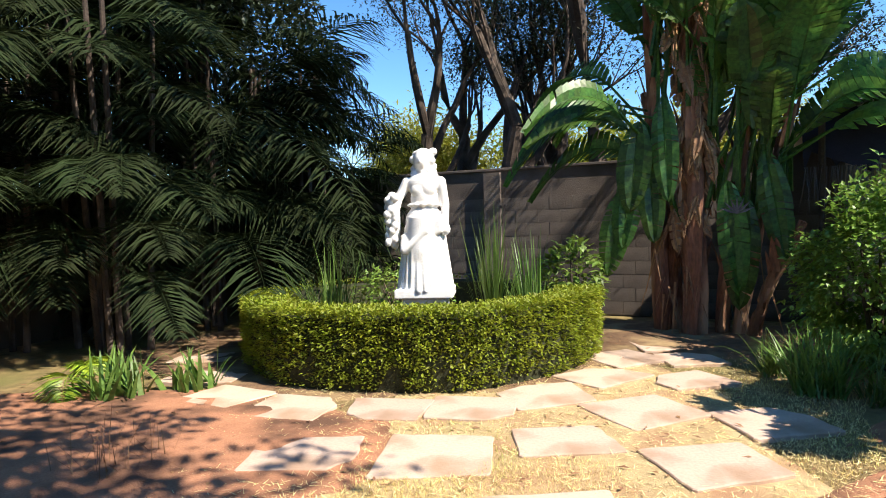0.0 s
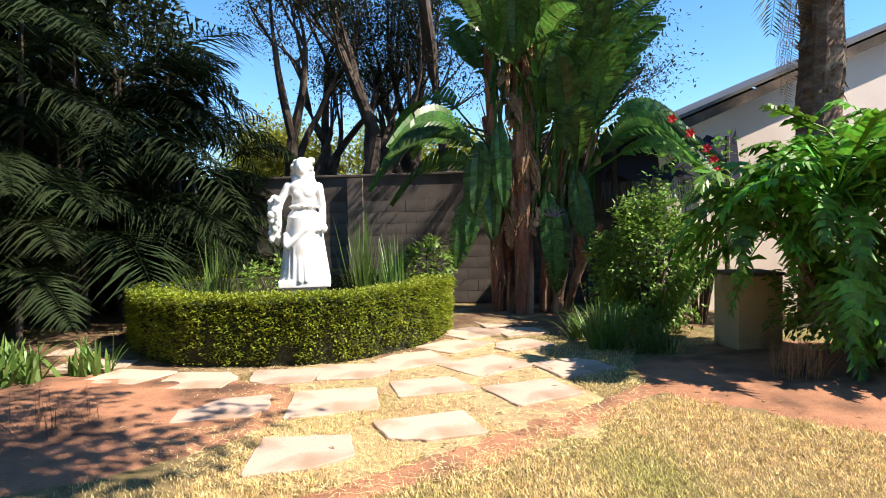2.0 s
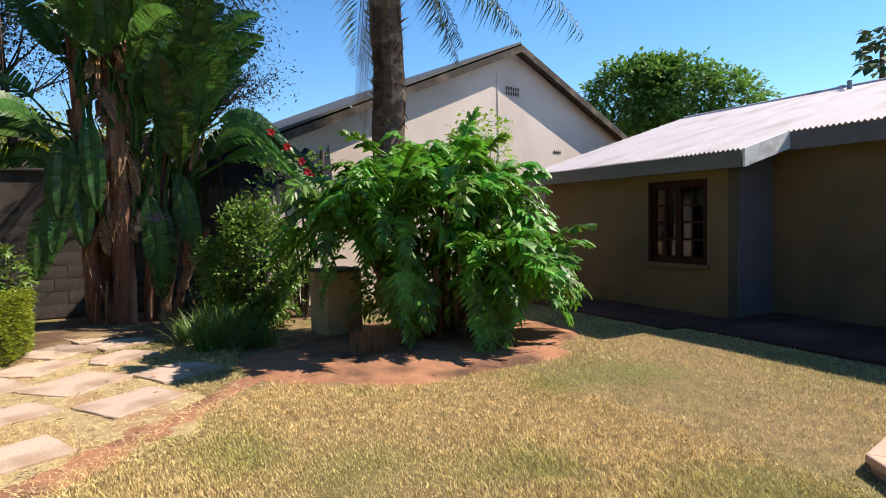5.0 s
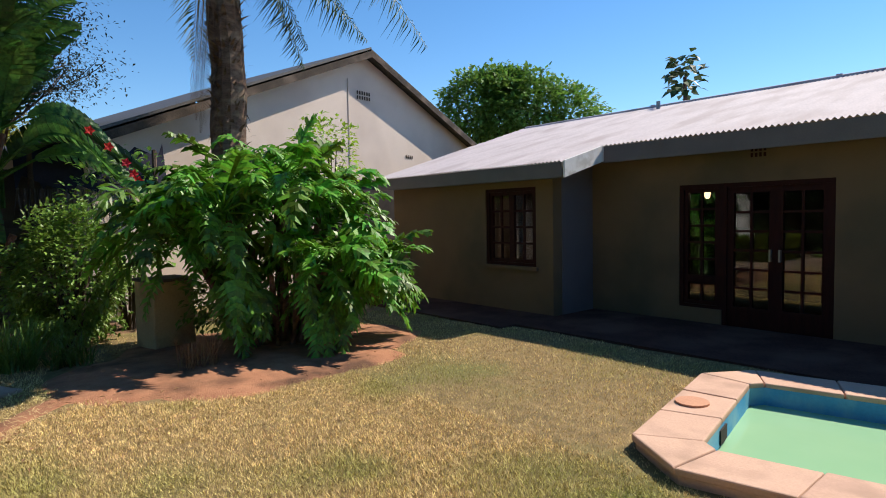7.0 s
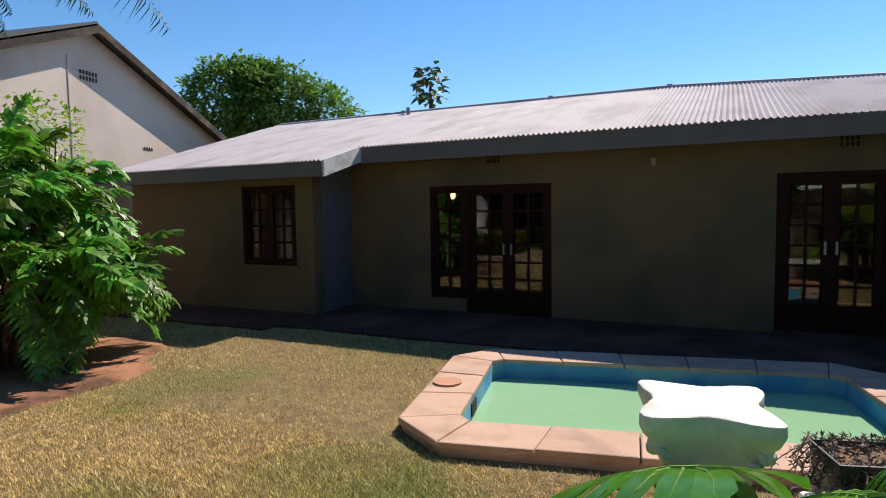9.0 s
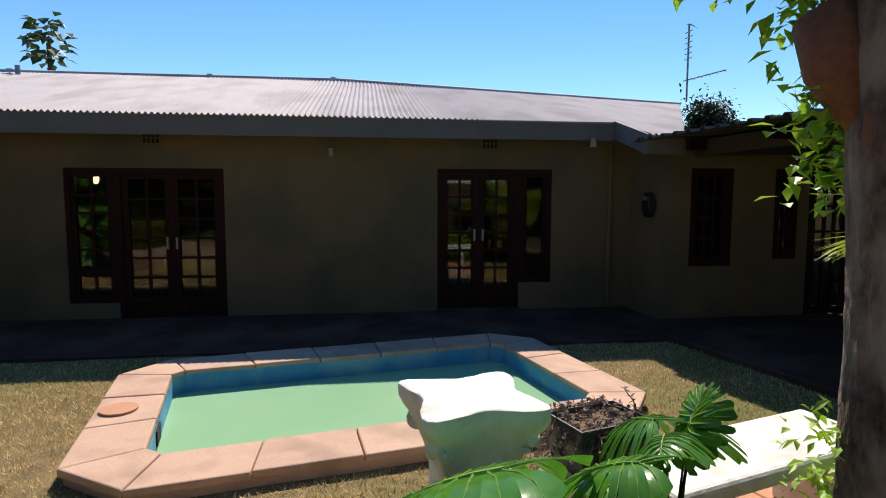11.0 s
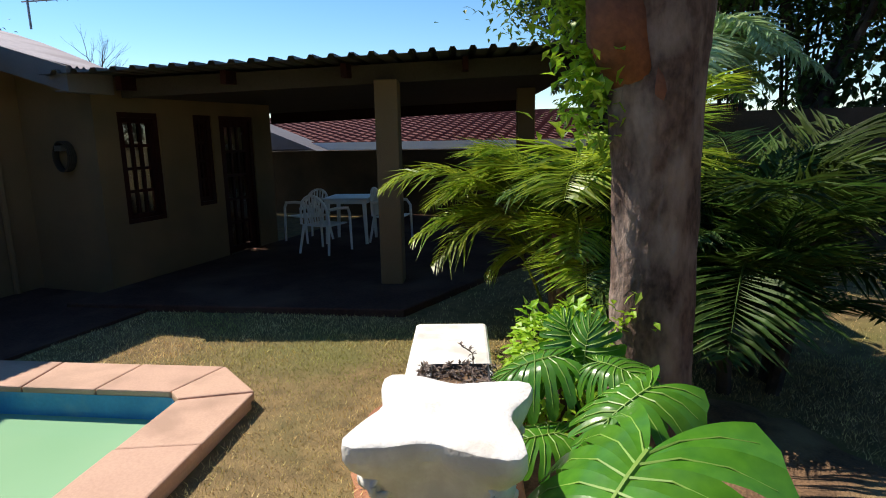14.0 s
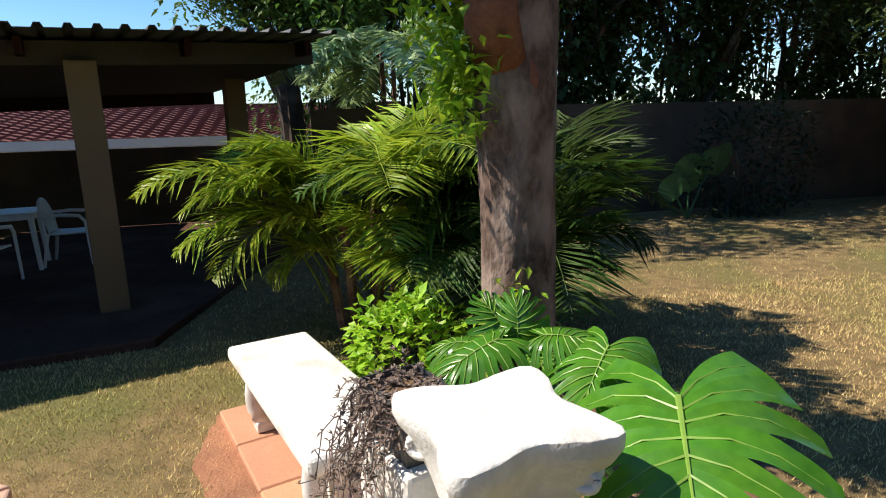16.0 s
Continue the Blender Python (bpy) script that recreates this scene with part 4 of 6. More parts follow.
# ---- antenna ----
an = empty("tv_antenna", "thin aluminium television antenna on the roof", "antenna", (10.75, -7.65, roof_z(10.7) - 0.02))
Mesh().tube([(0, 0, 0), (0, 0, 1.45)], 0.018, 6).ob("mast", M["metal"], an)
Mesh().tube([(0.06, 0.05, 0.40), (-0.55, -0.44, 0.50)], 0.012, 5).ob("boom", M["metal"], an)
for k in range(6):
    Mesh().box((-0.12, -0.008, 0.8 + k * 0.1), (0.12, 0.008, 0.812 + k * 0.1)).ob("element", M["metal"], an)
for k in range(5):
    c = Vector((-0.08 - k * 0.11, -0.06 - k * 0.09, 0.42 + k * 0.018))
    Mesh().tube([tuple(c + Vector((-0.06, 0.08, 0))), tuple(c + Vector((0.06, -0.08, 0)))], 0.005, 4).ob("rod", M["metal"], an)


# ---- statue ----
def blob(bm, c, r, turn=(0, 0, 0)):
    bmesh.ops.create_icosphere(bm, subdivisions=3, radius=1, matrix=Matrix.LocRotScale(c, Euler([radians(a) for a in turn]), r))


def capsule(bm, a, b, r0, r1):
    a, b = Vector(a), Vector(b)
    d = b - a
    bmesh.ops.create_cone(bm, cap_ends=True, segments=18, radius1=r0, radius2=r1, depth=d.length, matrix=Matrix.Translation((a + b) / 2) @ d.to_track_quat("Z", "Y").to_matrix().to_4x4())
    blob(bm, a, (r0, r0, r0))
    blob(bm, b, (r1, r1, r1))


s = bmesh.new()
bmesh.ops.create_cone(s, cap_ends=True, segments=40, radius1=0.30, radius2=0.21, depth=0.85, matrix=pose(0, 0, 0.425))
blob(s, (0, 0, 0.80), (0.22, 0.18, 0.20))
blob(s, (0.01, 0, 1.05), (0.165, 0.125, 0.22))
blob(s, (0.0, 0.0, 1.22), (0.20, 0.12, 0.14))
blob(s, (-0.065, -0.075, 1.15), (0.08, 0.055, 0.075))
blob(s, (0.065, -0.075, 1.15), (0.08, 0.055, 0.075))
capsule(s, (0, 0, 1.28), (-0.01, -0.01, 1.42), 0.065, 0.06)
blob(s, (-0.02, -0.02, 1.50), (0.085, 0.10, 0.12))
blob(s, (0.0, 0.04, 1.52), (0.125, 0.115, 0.13))
for k in range(16):
    w = k * 2.4
    blob(s, (0.115 * math.cos(w), 0.045 + 0.07 * math.sin(w), 1.60 - 0.021 * k), (0.052, 0.048, 0.05))
for k in range(5):
    blob(s, (0.10 + 0.012 * k, 0.02, 1.40 - 0.04 * k), (0.05, 0.05, 0.045))
blob(s, (-0.025, -0.118, 1.485), (0.014, 0.022, 0.026))
capsule(s, (0.20, 0.0, 1.25), (0.245, 0.0, 0.98), 0.062, 0.052)
capsule(s, (0.245, 0.0, 0.98), (0.25, -0.10, 0.74), 0.05, 0.042)
blob(s, (0.25, -0.11, 0.70), (0.06, 0.055, 0.07))
capsule(s, (-0.19, 0.0, 1.25), (-0.30, -0.02, 1.05), 0.062, 0.05)
capsule(s, (-0.30, -0.02, 1.05), (-0.33, -0.08, 0.88), 0.05, 0.045)
for k in range(22):  # cascade of fruit held at the hip
    blob(s, (-0.37 + 0.05 * math.sin(k * 2.1), -0.06 + 0.05 * math.cos(k * 2.7), 1.10 - 0.027 * k), (0.055 - 0.0008 * k, 0.05, 0.05))
blob(s, (-0.34, 0.0, 0.80), (0.06, 0.07, 0.34))
for k in range(17):  # folds of the dress
    w = math.pi * (0.95 + 1.1 * k / 16) + U(-.12, .12)
    capsule(s, (0.21 * math.cos(w), 0.17 * math.sin(w), 0.72), (0.30 * math.cos(w + 0.12), 0.29 * math.sin(w + 0.12), 0.02), U(.012, .034), U(.02, .05))
for k in range(5):  # gathered cloth across the hips
    capsule(s, (-0.24, -0.10 - 0.015 * k, 0.62 - 0.028 * k), (0.20, -0.17, 0.80 - 0.03 * k), 0.03, 0.026)
capsule(s, (-0.22, -0.2, 0.47), (0.04, -0.22, 0.68), 0.045, 0.03)
for k in range(12):  # belt
    w = 2 * math.pi * k / 12
    blob(s, (0.01 + 0.16 * math.cos(w), 0.125 * math.sin(w), 0.985), (0.05, 0.045, 0.022))
bmesh.ops.create_cube(s, size=1, matrix=Matrix.LocRotScale((0, 0, -0.02), None, (0.66, 0.6, 0.10)))
bmesh.ops.create_cube(s, size=1, matrix=Matrix.LocRotScale((0, 0, -0.44), None, (0.5, 0.46, 0.78)))
me = bpy.data.meshes.new("garden_statue")
s.to_mesh(me)
s.free()
me.materials.append(M["marble"])
st = new("garden_statue", me)
st.matrix_world = pose(-3.42, 6.40, 0.885, 0, 0, 18)
rm = st.modifiers.new("union", "REMESH")
rm.mode, rm.voxel_size, rm.use_smooth_shade = "VOXEL", 0.011, True
sm = st.modifiers.new("soft", "SMOOTH")
sm.factor, sm.iterations = 0.5, 2
tagged(st, "white painted garden statue of a robed figure with fruit", "statue")


# ---- pedestal, bench, trough ----
def capital():
    p = empty("pedestal", "white painted concrete pedestal with scrolled capital", "pedestal", (2.06, -1.955, G), 8)
    top = Mesh()
    n = 64
    # height, size, share of the hollow-sided square in the outline
    PROF = ((0.956, 0.992, 1), (0.950, 1.0, 1), (0.915, 1.0, 1), (0.905, 0.985, 1), (0.880, 0.94, 1), (0.855, 0.86, 0.95), (0.80, 0.77, 0.8), (0.74, 0.70, 0.6), (0.68, 0.66, 0.35), (0.62, 0.65, 0.1), (0.56, 0.66, 0.0), (0.53, 0.72, 0.0))
    for z, sc_ale, sq in PROF:
        for k in range(n):
            w = 2 * math.pi * k / n
            c, s_ = math.cos(w), math.sin(w)
            edge = 0.232 / max(abs(c), abs(s_)) * (1 - 0.22 * math.cos(2 * w) ** 2)
            edge = min(edge, 0.308)
            q = sc_ale * (edge * sq + 0.235 * (1 - sq)) * (1 + 0.012 * noise.noise((c * 4, s_ * 4, z * 9)) + 0.02 * noise.noise((c * 11, s_ * 11, z * 5)) * (z > 0.85))
            top.v.append((q * c, q * s_, z + 0.003 * noise.noise((q * c * 14, q * s_ * 14, 2))))
    for j in range(len(PROF) - 1):
        for k in range(n):
            a, b = j * n + k, j * n + (k + 1) % n
            top.f.append((a, a + n, b + n, b))
    i = len(top.v)
    top.v.append((0, 0, 0.959))
    for r in (0.45, 0.8, 0.97, 0.992):
        for k in range(n):
            x, y, z = top.v[k]
            q = r / 0.992
            top.v.append((x * q, y * q, (0.959 if r < 0.99 else z) + (0.003 * noise.noise((x * q * 16, y * q * 16, 5)) if r < 0.99 else 0)))
    for k in range(n):
        top.f.append((i, i + 1 + k, i + 1 + (k + 1) % n))
        for j in range(3):
            a, b = i + 1 + j * n + k, i + 1 + j * n + (k + 1) % n
            top.f.append((a, a + n, b + n, b))
    top.ob("capital", M["white"], p, smooth=True)
    for a in range(4):
        w = math.pi / 4 + a * math.pi / 2
        d = Vector((math.cos(w), math.sin(w), 0))
        sd = Vector((-d.y, d.x, 0))
        pts, rad = [], []
        for k in range(20):
            t = k / 19 * 2.2 * math.pi
            q = 0.052 * (1 - k / 26)
            pts.append(d * (0.225 + q * math.cos(t + 1.2)) + Vector((0, 0, 0.835 + q * math.sin(t + 1.2))))
            rad.append(0.016 * (1 - k / 40))
        for off in (-0.03, 0.03):
            Mesh().tube([tuple(q + sd * off) for q in pts], rad, 6).ob("scroll", M["white"], p, smooth=True)
        Mesh().tube([tuple(d * 0.222 - sd * 0.03 + Vector((0, 0, 0.835))), tuple(d * 0.222 + sd * 0.03 + Vector((0, 0, 0.835)))], 0.036, 14).ob("volute", M["white"], p, smooth=True)
    Mesh().tube([(0, 0, 0.56), (0, 0, 0.30), (0, 0, 0.10)], [0.155, 0.165, 0.17], 20).ob("shaft", M["white"], p, smooth=True)
    bevel(Mesh().box((-0.22, -0.22, 0), (0.22, 0.22, 0.11)).ob("plinth", M["white"], p), 0.012)
    return p


capital()
BD = (2.51, -3.33)
bn = empty("garden_bench", "white painted concrete garden bench on terracotta paving", "bench", (*BD, G + 0.05), 17)
bt = bevel(Mesh().box((-0.235, -0.80, 0.345), (0.235, 0.62, 0.43)).ob("seat", M["white"], bn), 0.028, 3)
for y in (-0.55, 0.42):
    bevel(Mesh().box((-0.17, y - 0.05, 0.0), (0.17, y + 0.05, 0.06)).ob("foot", M["white"], bn), 0.01)
    for sx in (-1, 1):
        pts = [(sx * (0.10 + 0.06 * math.cos(t)), y, 0.2 + 0.15 * math.sin(t)) for t in [-1.5 + 3.0 * k / 9 for k in range(10)]]
        Mesh().tube(pts, [0.05] * 10, 8).ob("scroll_leg", M["white"], bn, smooth=True)
    Mesh().box((-0.09, y - 0.05, 0.05), (0.09, y + 0.05, 0.345)).ob("leg", M["white"], bn)
pv = struct(empty("brick_paving", "strip of square terracotta tiles under the bench", "paving", (*BD, G), 17, kind="structure"))
for i in range(2):
    for j in range(4):
        bevel(Mesh().box((-0.36 + i * 0.33, -0.92 + j * 0.47, -0.02), (-0.36 + i * 0.33 + 0.324, -0.92 + j * 0.47 + 0.464, 0.05 + U(-.004, .004))).ob("paving_tile", M["brick"], pv), 0.008, 1)

tr = empty("plant_trough", "dark grey plastic trough with a dried-out succulent", "planter", (2.19, -2.50, G + 0.60), 17)
m = Mesh()
m.v = [(-0.10, -0.15, 0), (0.10, -0.15, 0), (0.10, 0.15, 0), (-0.10, 0.15, 0), (-0.115, -0.17, 0.2), (0.115, -0.17, 0.2), (0.115, 0.17, 0.2), (-0.115, 0.17, 0.2)]
m.f = [(3, 2, 1, 0), (0, 1, 5, 4), (1, 2, 6, 5), (2, 3, 7, 6), (3, 0, 4, 7)]
o = m.ob("box", M["trough"], tr)
o.modifiers.new("t", "SOLIDIFY").thickness = 0.008
m = Mesh()
m.quad((-0.11, -0.16, 0.18), (0.11, -0.16, 0.18), (0.11, 0.16, 0.18), (-0.11, 0.16, 0.18))
m.ob("soil", M["mulch"], tr)
dv = surface("dried_succulent", (0.26, 0.19, 0.155), (0.14, 0.10, 0.085), 8, 0.85, 0.3, 40, vary=0.4)
m = Mesh()
for k in range(120):
    x, y = U(-.11, .11), U(-.16, .16)
    pts = [(x, y, 0.19)]
    d = Vector((U(-1, 1) + x * 6, U(-1, 1) + y * 3, U(0.0, 0.6)))
    for j in range(4):
        d = (d + Vector((U(-.4, .4), U(-.4, .4), -0.45))).normalized()
        pts.append(tuple(Vector(pts[-1]) + d * U(0.02, 0.05)))
    m.tube(pts, 0.003, 3)
    for q in pts[1:]:
        for _ in range(4):
            m.leaf(q, (U(-1, 1), U(-1, 1), U(-.4, 1)), (0, 0, 1), 0.026, 0.011, 0.3, 0.1)
m.ob("dried_plant", dv, tr, "dried brown trailing succulent")
m = Mesh()
for k in range(34):  # trailing stems over the rim, down to the bench
    x, y = 0.11, U(-.16, .19)
    pts = [Vector((x, y, 0.2))]
    ln = U(0.1, 0.42)
    for j in range(7):
        t = j / 6
        pts.append(Vector((x + 0.03 + ln * t * 0.55 + U(-.012, .012), y + U(-.02, .02) + t * U(-.06, .1), 0.2 - t * U(0.2, 0.36))))
    m.tube([tuple(p) for p in pts], 0.0025, 3)
    for q in pts[1:]:
        for _ in range(3):
            m.leaf(q, (U(-1, 1), U(-1, 1), U(-.3, 1)), (0, 0, 1), 0.028, 0.010, 0.3, 0.1)
tagged(m.ob("trailing_growth", dv, tr, "dry stems trailing over the rim"), kind="stuff")

cb = Mesh().box((-0.13, -0.2, 0), (0.13, 0.2, 0.55)).ob("concrete_block", M["white"])
cb.matrix_world = pose(2.19, -2.50, G + 0.05, 0, 0, 17)
tagged(bevel(cb, 0.02), "white painted concrete block carrying the plant trough", "block")

# cream box under the big bush
bx = empty("masonry_box", "cream painted masonry box half hidden by leaves", "planter box", (2.10, 6.25, G), 10)
bevel(Mesh().box((-0.27, -0.27, 0), (0.27, 0.27, 0.88)).ob("body", M["yellow"], bx), 0.02)
bevel(Mesh().box((-0.29, -0.29, 0.88), (0.29, 0.29, 0.92)).ob("rim", M["oldwall"], bx), 0.012)

# shade structure seen behind the flowering shrub
sc = empty("shade_shelter", "dark navy shade-cloth shelter with dry thatch fringe", "shelter", (1.9, 9.1, G))
for sx in (-0.9, 0.9):
    Mesh().tube([(sx, 0, 0), (sx, 0, 2.9)], 0.04, 6).ob("post", M["twig"], sc)
m = Mesh()
for i in range(7):
    for j in range(4):
        x, z = -1.1 + 2.2 * i / 6, 2.15 + 0.9 * j / 3
        m.v.append((x, 0.05 * math.sin(i * 1.7) + 0.25 * j / 3, z + 0.05 * math.sin(i * 2.1)))
for j in range(3):
    for i in range(6):
        a = j * 7 + i
        m.f.append((a, a + 1, a + 8, a + 7))
m.ob("cloth", M["shade"], sc)
m = Mesh()
for k in range(160):
    m.blade((U(-1.1, 1.1), -0.02 + U(-.05, .05), 2.2), (U(-.2, .2), U(-.2, .2), -1), U(0.3, 0.7), 0.012, 0.05)
m.ob("fringe", M["thatch"], sc)


# ---- hedge ring and what grows in it ----
HC, HR = (-3.75, 7.0), 2.15


def hedge_r(w):
    return HR * (1 + 0.03 * noise.noise((math.cos(w) * 2, math.sin(w) * 2, 0)))


hg = empty("clipped_hedge", "round clipped hedge of small yellow-green leaves", "hedge", (*HC, 0))
# the core is a dark shell standing in for shade between the leaves
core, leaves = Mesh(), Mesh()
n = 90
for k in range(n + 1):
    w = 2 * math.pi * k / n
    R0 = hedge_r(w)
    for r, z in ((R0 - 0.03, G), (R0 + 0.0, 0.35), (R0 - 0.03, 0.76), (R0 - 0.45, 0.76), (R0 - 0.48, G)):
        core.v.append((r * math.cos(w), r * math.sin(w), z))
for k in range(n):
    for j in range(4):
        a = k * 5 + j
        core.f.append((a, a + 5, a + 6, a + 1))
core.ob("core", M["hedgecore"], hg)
for k in range(40000):
    w = U(0, 2 * math.pi) if k < 6000 else U(-2.9, 0.3)
    R0 = hedge_r(w)
    face = rnd.random()
    lump = 0.05 * noise.noise((w * 7, k * 0.0, 1)) + 0.035 * noise.noise((w * 22, 3, 5))
    if face < 0.62:
        z = G + 0.04 + 0.76 * rnd.random() ** 0.85
        if z < 0.3 and noise.noise((w * 9, z * 5, 8)) > 0.22:
            continue
        r = R0 + lump + 0.06 * noise.noise((w * 16, z * 7, 2)) + U(-.05, .05) - 0.10 * max(0, 0.3 - z)
        d = Vector((math.cos(w), math.sin(w), U(-.3, .9)))
    elif face < 0.9:
        z, r = 0.815 + 0.04 * noise.noise((w * 9, 0, 3)) + U(-.035, .03), R0 - U(0, 0.48)
        d = Vector((U(-1, 1), U(-1, 1), U(0.2, 1)))
    else:
        z, r = U(0.3, 0.75), R0 - 0.48 + U(-.04, .04)
        d = Vector((-math.cos(w), -math.sin(w), U(-.3, .8)))
    d = d + Vector((U(-.7, .7), U(-.7, .7), U(-.4, .4)))
    leaves.leaf((r * math.cos(w), r * math.sin(w), z), d, (U(-.5, .5), U(-.5, .5), 1), U(0.03, 0.055), U(0.018, 0.03), 0.2, 0.1)
tagged(leaves.ob("foliage", M["hedge"], hg), kind="stuff")


def clump(name, c, n, length, spread, width, label, mat="aga", cat="plant", lean=0.0, bend=0.35):
    e = empty(name, label, cat, c)
    m = Mesh()
    for _ in range(n):
        a, q = U(0, 6.28), U(0, spread) ** 1.0
        d = Vector((math.cos(a) * q, math.sin(a) * q, 1))
        m.blade((U(-.12, .12) * spread * 2, U(-.12, .12) * spread * 2, 0), d, length * U(0.6, 1.1), width * U(0.7, 1.2), bend * U(0.1, 1))
    m.ob("leaves", M[mat], e)
    return e


clump("agapanthus", (-2.75, 6.85, G), 90, 1.72, 0.30, 0.032, "tall upright strap-leaved agapanthus clump", bend=0.15)
clump("agapanthus", (-2.35, 7.1, G), 70, 1.5, 0.4, 0.03, "upright strap-leaved agapanthus beside the statue", bend=0.2)
clump("agapanthus", (-4.75, 6.5, G), 80, 1.5, 0.5, 0.024, "dark strap-leaved agapanthus clump", bend=0.3)
clump("agapanthus", (-5.2, 7.0, G), 60, 1.15, 0.6, 0.018, "shaded strap-leaved agapanthus clump", bend=0.3)
clump("grass_clump", (0.45, 6.15, G), 240, 0.70, 0.8, 0.02, "arching strap-leaved grass clump by the path", bend=0.6)
clump("grass_clump", (0.95, 6.0, G), 150, 0.5, 0.9, 0.018, "low arching grass clump at the lawn edge", bend=0.7)
clump("grass_clump", (0.25, 6.75, G), 90, 0.55, 0.8, 0.018, "arching green grass clump beside stems", bend=0.6)
clump("strap_plant", (-5.6, 4.1, G), 60, 0.6, 0.9, 0.05, "broad strap-leaved plant in the shade", bend=0.5)
clump("strap_plant", (-5.2, 4.6, G), 40, 0.5, 0.9, 0.05, "broad strap-leaved plant on red soil", bend=0.5)
clump("dry_twigs", (-4.1, 2.9, G), 50, 0.4, 1.2, 0.006, "bundle of dry brown twigs on soil", "deadleaf", bend=0.1)
clump("dry_stalks", (2.0, 4.75, G), 120, 0.45, 0.8, 0.008, "dry brown stalks below the big bush", "deadleaf", bend=0.3)


def bush(name, c, rx, ry, rz, n, size, mat, label, cat="shrub", stems=9, low=0.0):
    """A shrub: woody stems and an uneven crown of many small leaves with gaps."""
    e = empty(name, label, cat, (c[0], c[1], G))
    f = Mesh()
    cz = c[2] - G
    for _ in range(stems):
        w = Mesh()
        a = U(0, 6.28)
        q = Vector((math.cos(a) * rx * 0.6 * U(.3, 1), math.sin(a) * ry * 0.6 * U(.3, 1), cz + rz * U(-.1, .6)))
        w.tube([(q.x * 0.1, q.y * 0.1, 0), (q.x * 0.5, q.y * 0.5, q.z * 0.55), tuple(q)], [0.03, 0.02, 0.008], 5)
        w.ob("stem", M["twig"], e)
    k = 0
    while k < n:
        d = Vector((rnd.gauss(0, 1), rnd.gauss(0, 1), rnd.gauss(0, 1))).normalized()
        q = U(0.45, 1.0) ** 0.5 * (1 + 0.28 * noise.noise(d * 2.6 + Vector(c)) + 0.12 * noise.noise(d * 7))
        p = Vector((d.x * rx * q, d.y * ry * q, cz + d.z * rz * q))
        if p.z < low or noise.noise(p * 2.4 + Vector(c)) > 0.30:
            k += 1
            continue
        f.leaf(p, d + Vector((U(-1, 1), U(-1, 1), U(-.9, .5))), (U(-.4, .4), U(-.4, .4), 1), size * U(.6, 1.3), size * U(.5, .8), 0.15, 0.2)
        k += 1
    tagged(f.ob("foliage", M[mat], e), kind="stuff")
    return e


bush("small_leaved_shrub", (1.15, 7.15, 1.0), 0.8, 0.5, 0.95, 8000, 0.075, "shrub", "dense dark green small-leaved shrub")
bush("small_leaved_shrub", (1.35, 7.95, 0.85), 0.7, 0.5, 0.8, 3200, 0.08, "shrub", "dark green shrub before the old wall")
bush("leafy_plant", (-2.0, 7.9, 0.85), 0.4, 0.4, 0.55, 700, 0.12, "shrub", "leafy green plant behind the hedge")
bush("leafy_plant", (-4.2, 7.4, 0.75), 0.7, 0.6, 0.4, 1200, 0.08, "shrub", "low silvery green plant inside the hedge")
hib = bush("hibiscus", (2.0, 7.8, 1.7), 0.95, 0.6, 1.15, 750, 0.11, "shrub", "hibiscus shrub with a few red flowers")
for dx, dy, z in ((-0.25, -0.45, 2.72), (-0.05, -0.5, 2.5), (0.05, -0.45, 2.35), (-0.45, -0.3, 2.95), (0.1, -0.5, 2.25)):
    m = Mesh()
    for k in range(5):
        a = k * 1.2566
        m.leaf((dx, dy, z), (math.cos(a), -0.3, math.sin(a)), (0, -1, 0), 0.075, 0.065, 0.2, 0.2)
    m.ob("flower", M["petal"], hib, "open red flower")
bush("sparse_shrub", (5.2, 7.4, 2.75), 0.75, 0.45, 0.85, 1000, 0.10, "vine", "sparse pale green shrub before the gable")
bush("low_shrub", (1.95, -3.85, 0.4), 0.38, 0.35, 0.42, 1500, 0.075, "vine", "low bright green leafy plant by the trunk", low=0.02)


# ---- big split-leaved philodendron ----
def lobed(m, p, d, up, size, droop=0.5):
    """A deeply cut leaf: a narrow middle and long lobes on both sides."""
    p, d = Vector(p), Vector(d).normalized()
    s = d.cross(Vector(up)).normalized()
    u = s.cross(d)

    def at(t):
        return p + d * (size * t) - Vector((0, 0, 1)) * (droop * size * t * t)

    for k in range(9):
        t = (k + 0.3) / 9
        q, ahead = at(t), (at(t + 0.06) - at(t)).normalized()
        ll = size * (0.54 - 0.34 * t) * U(0.75, 1.15) * (0.75 if k == 0 else 1)
        for sg in (1, -1):
            w = (s * sg + ahead * (0.25 + 0.8 * t - (0.9 if k == 0 else 0)) + u * U(-.5, .45)).normalized()
            e = q + w * ll - Vector((0, 0, 1)) * (0.22 * ll)
            h = ahead * (size * U(0.055, 0.08))
            mid = q + w * (ll * 0.55) + u * (0.03 * size)
            i = len(m.v)
            m.v.extend(tuple(x) for x in (q - h, q + h, mid + h * 1.15, mid - h * 1.15, e + h * 0.2, e - h * 0.2))
            m.f.extend(((i, i + 1, i + 2, i + 3), (i + 3, i + 2, i + 4, i + 5)) if sg > 0 else ((i + 3, i + 2, i + 1, i), (i + 5, i + 4, i + 2, i + 3)))
    m.leaf(at(0.8), at(1.0) - at(0.8), u, size * 0.3, size * 0.13, 0.1, 0.1)
    m.quad(at(0.0) - s * 0.03 * size, at(0.0) + s * 0.03 * size, at(0.85) + s * 0.05 * size, at(0.85) - s * 0.05 * size)


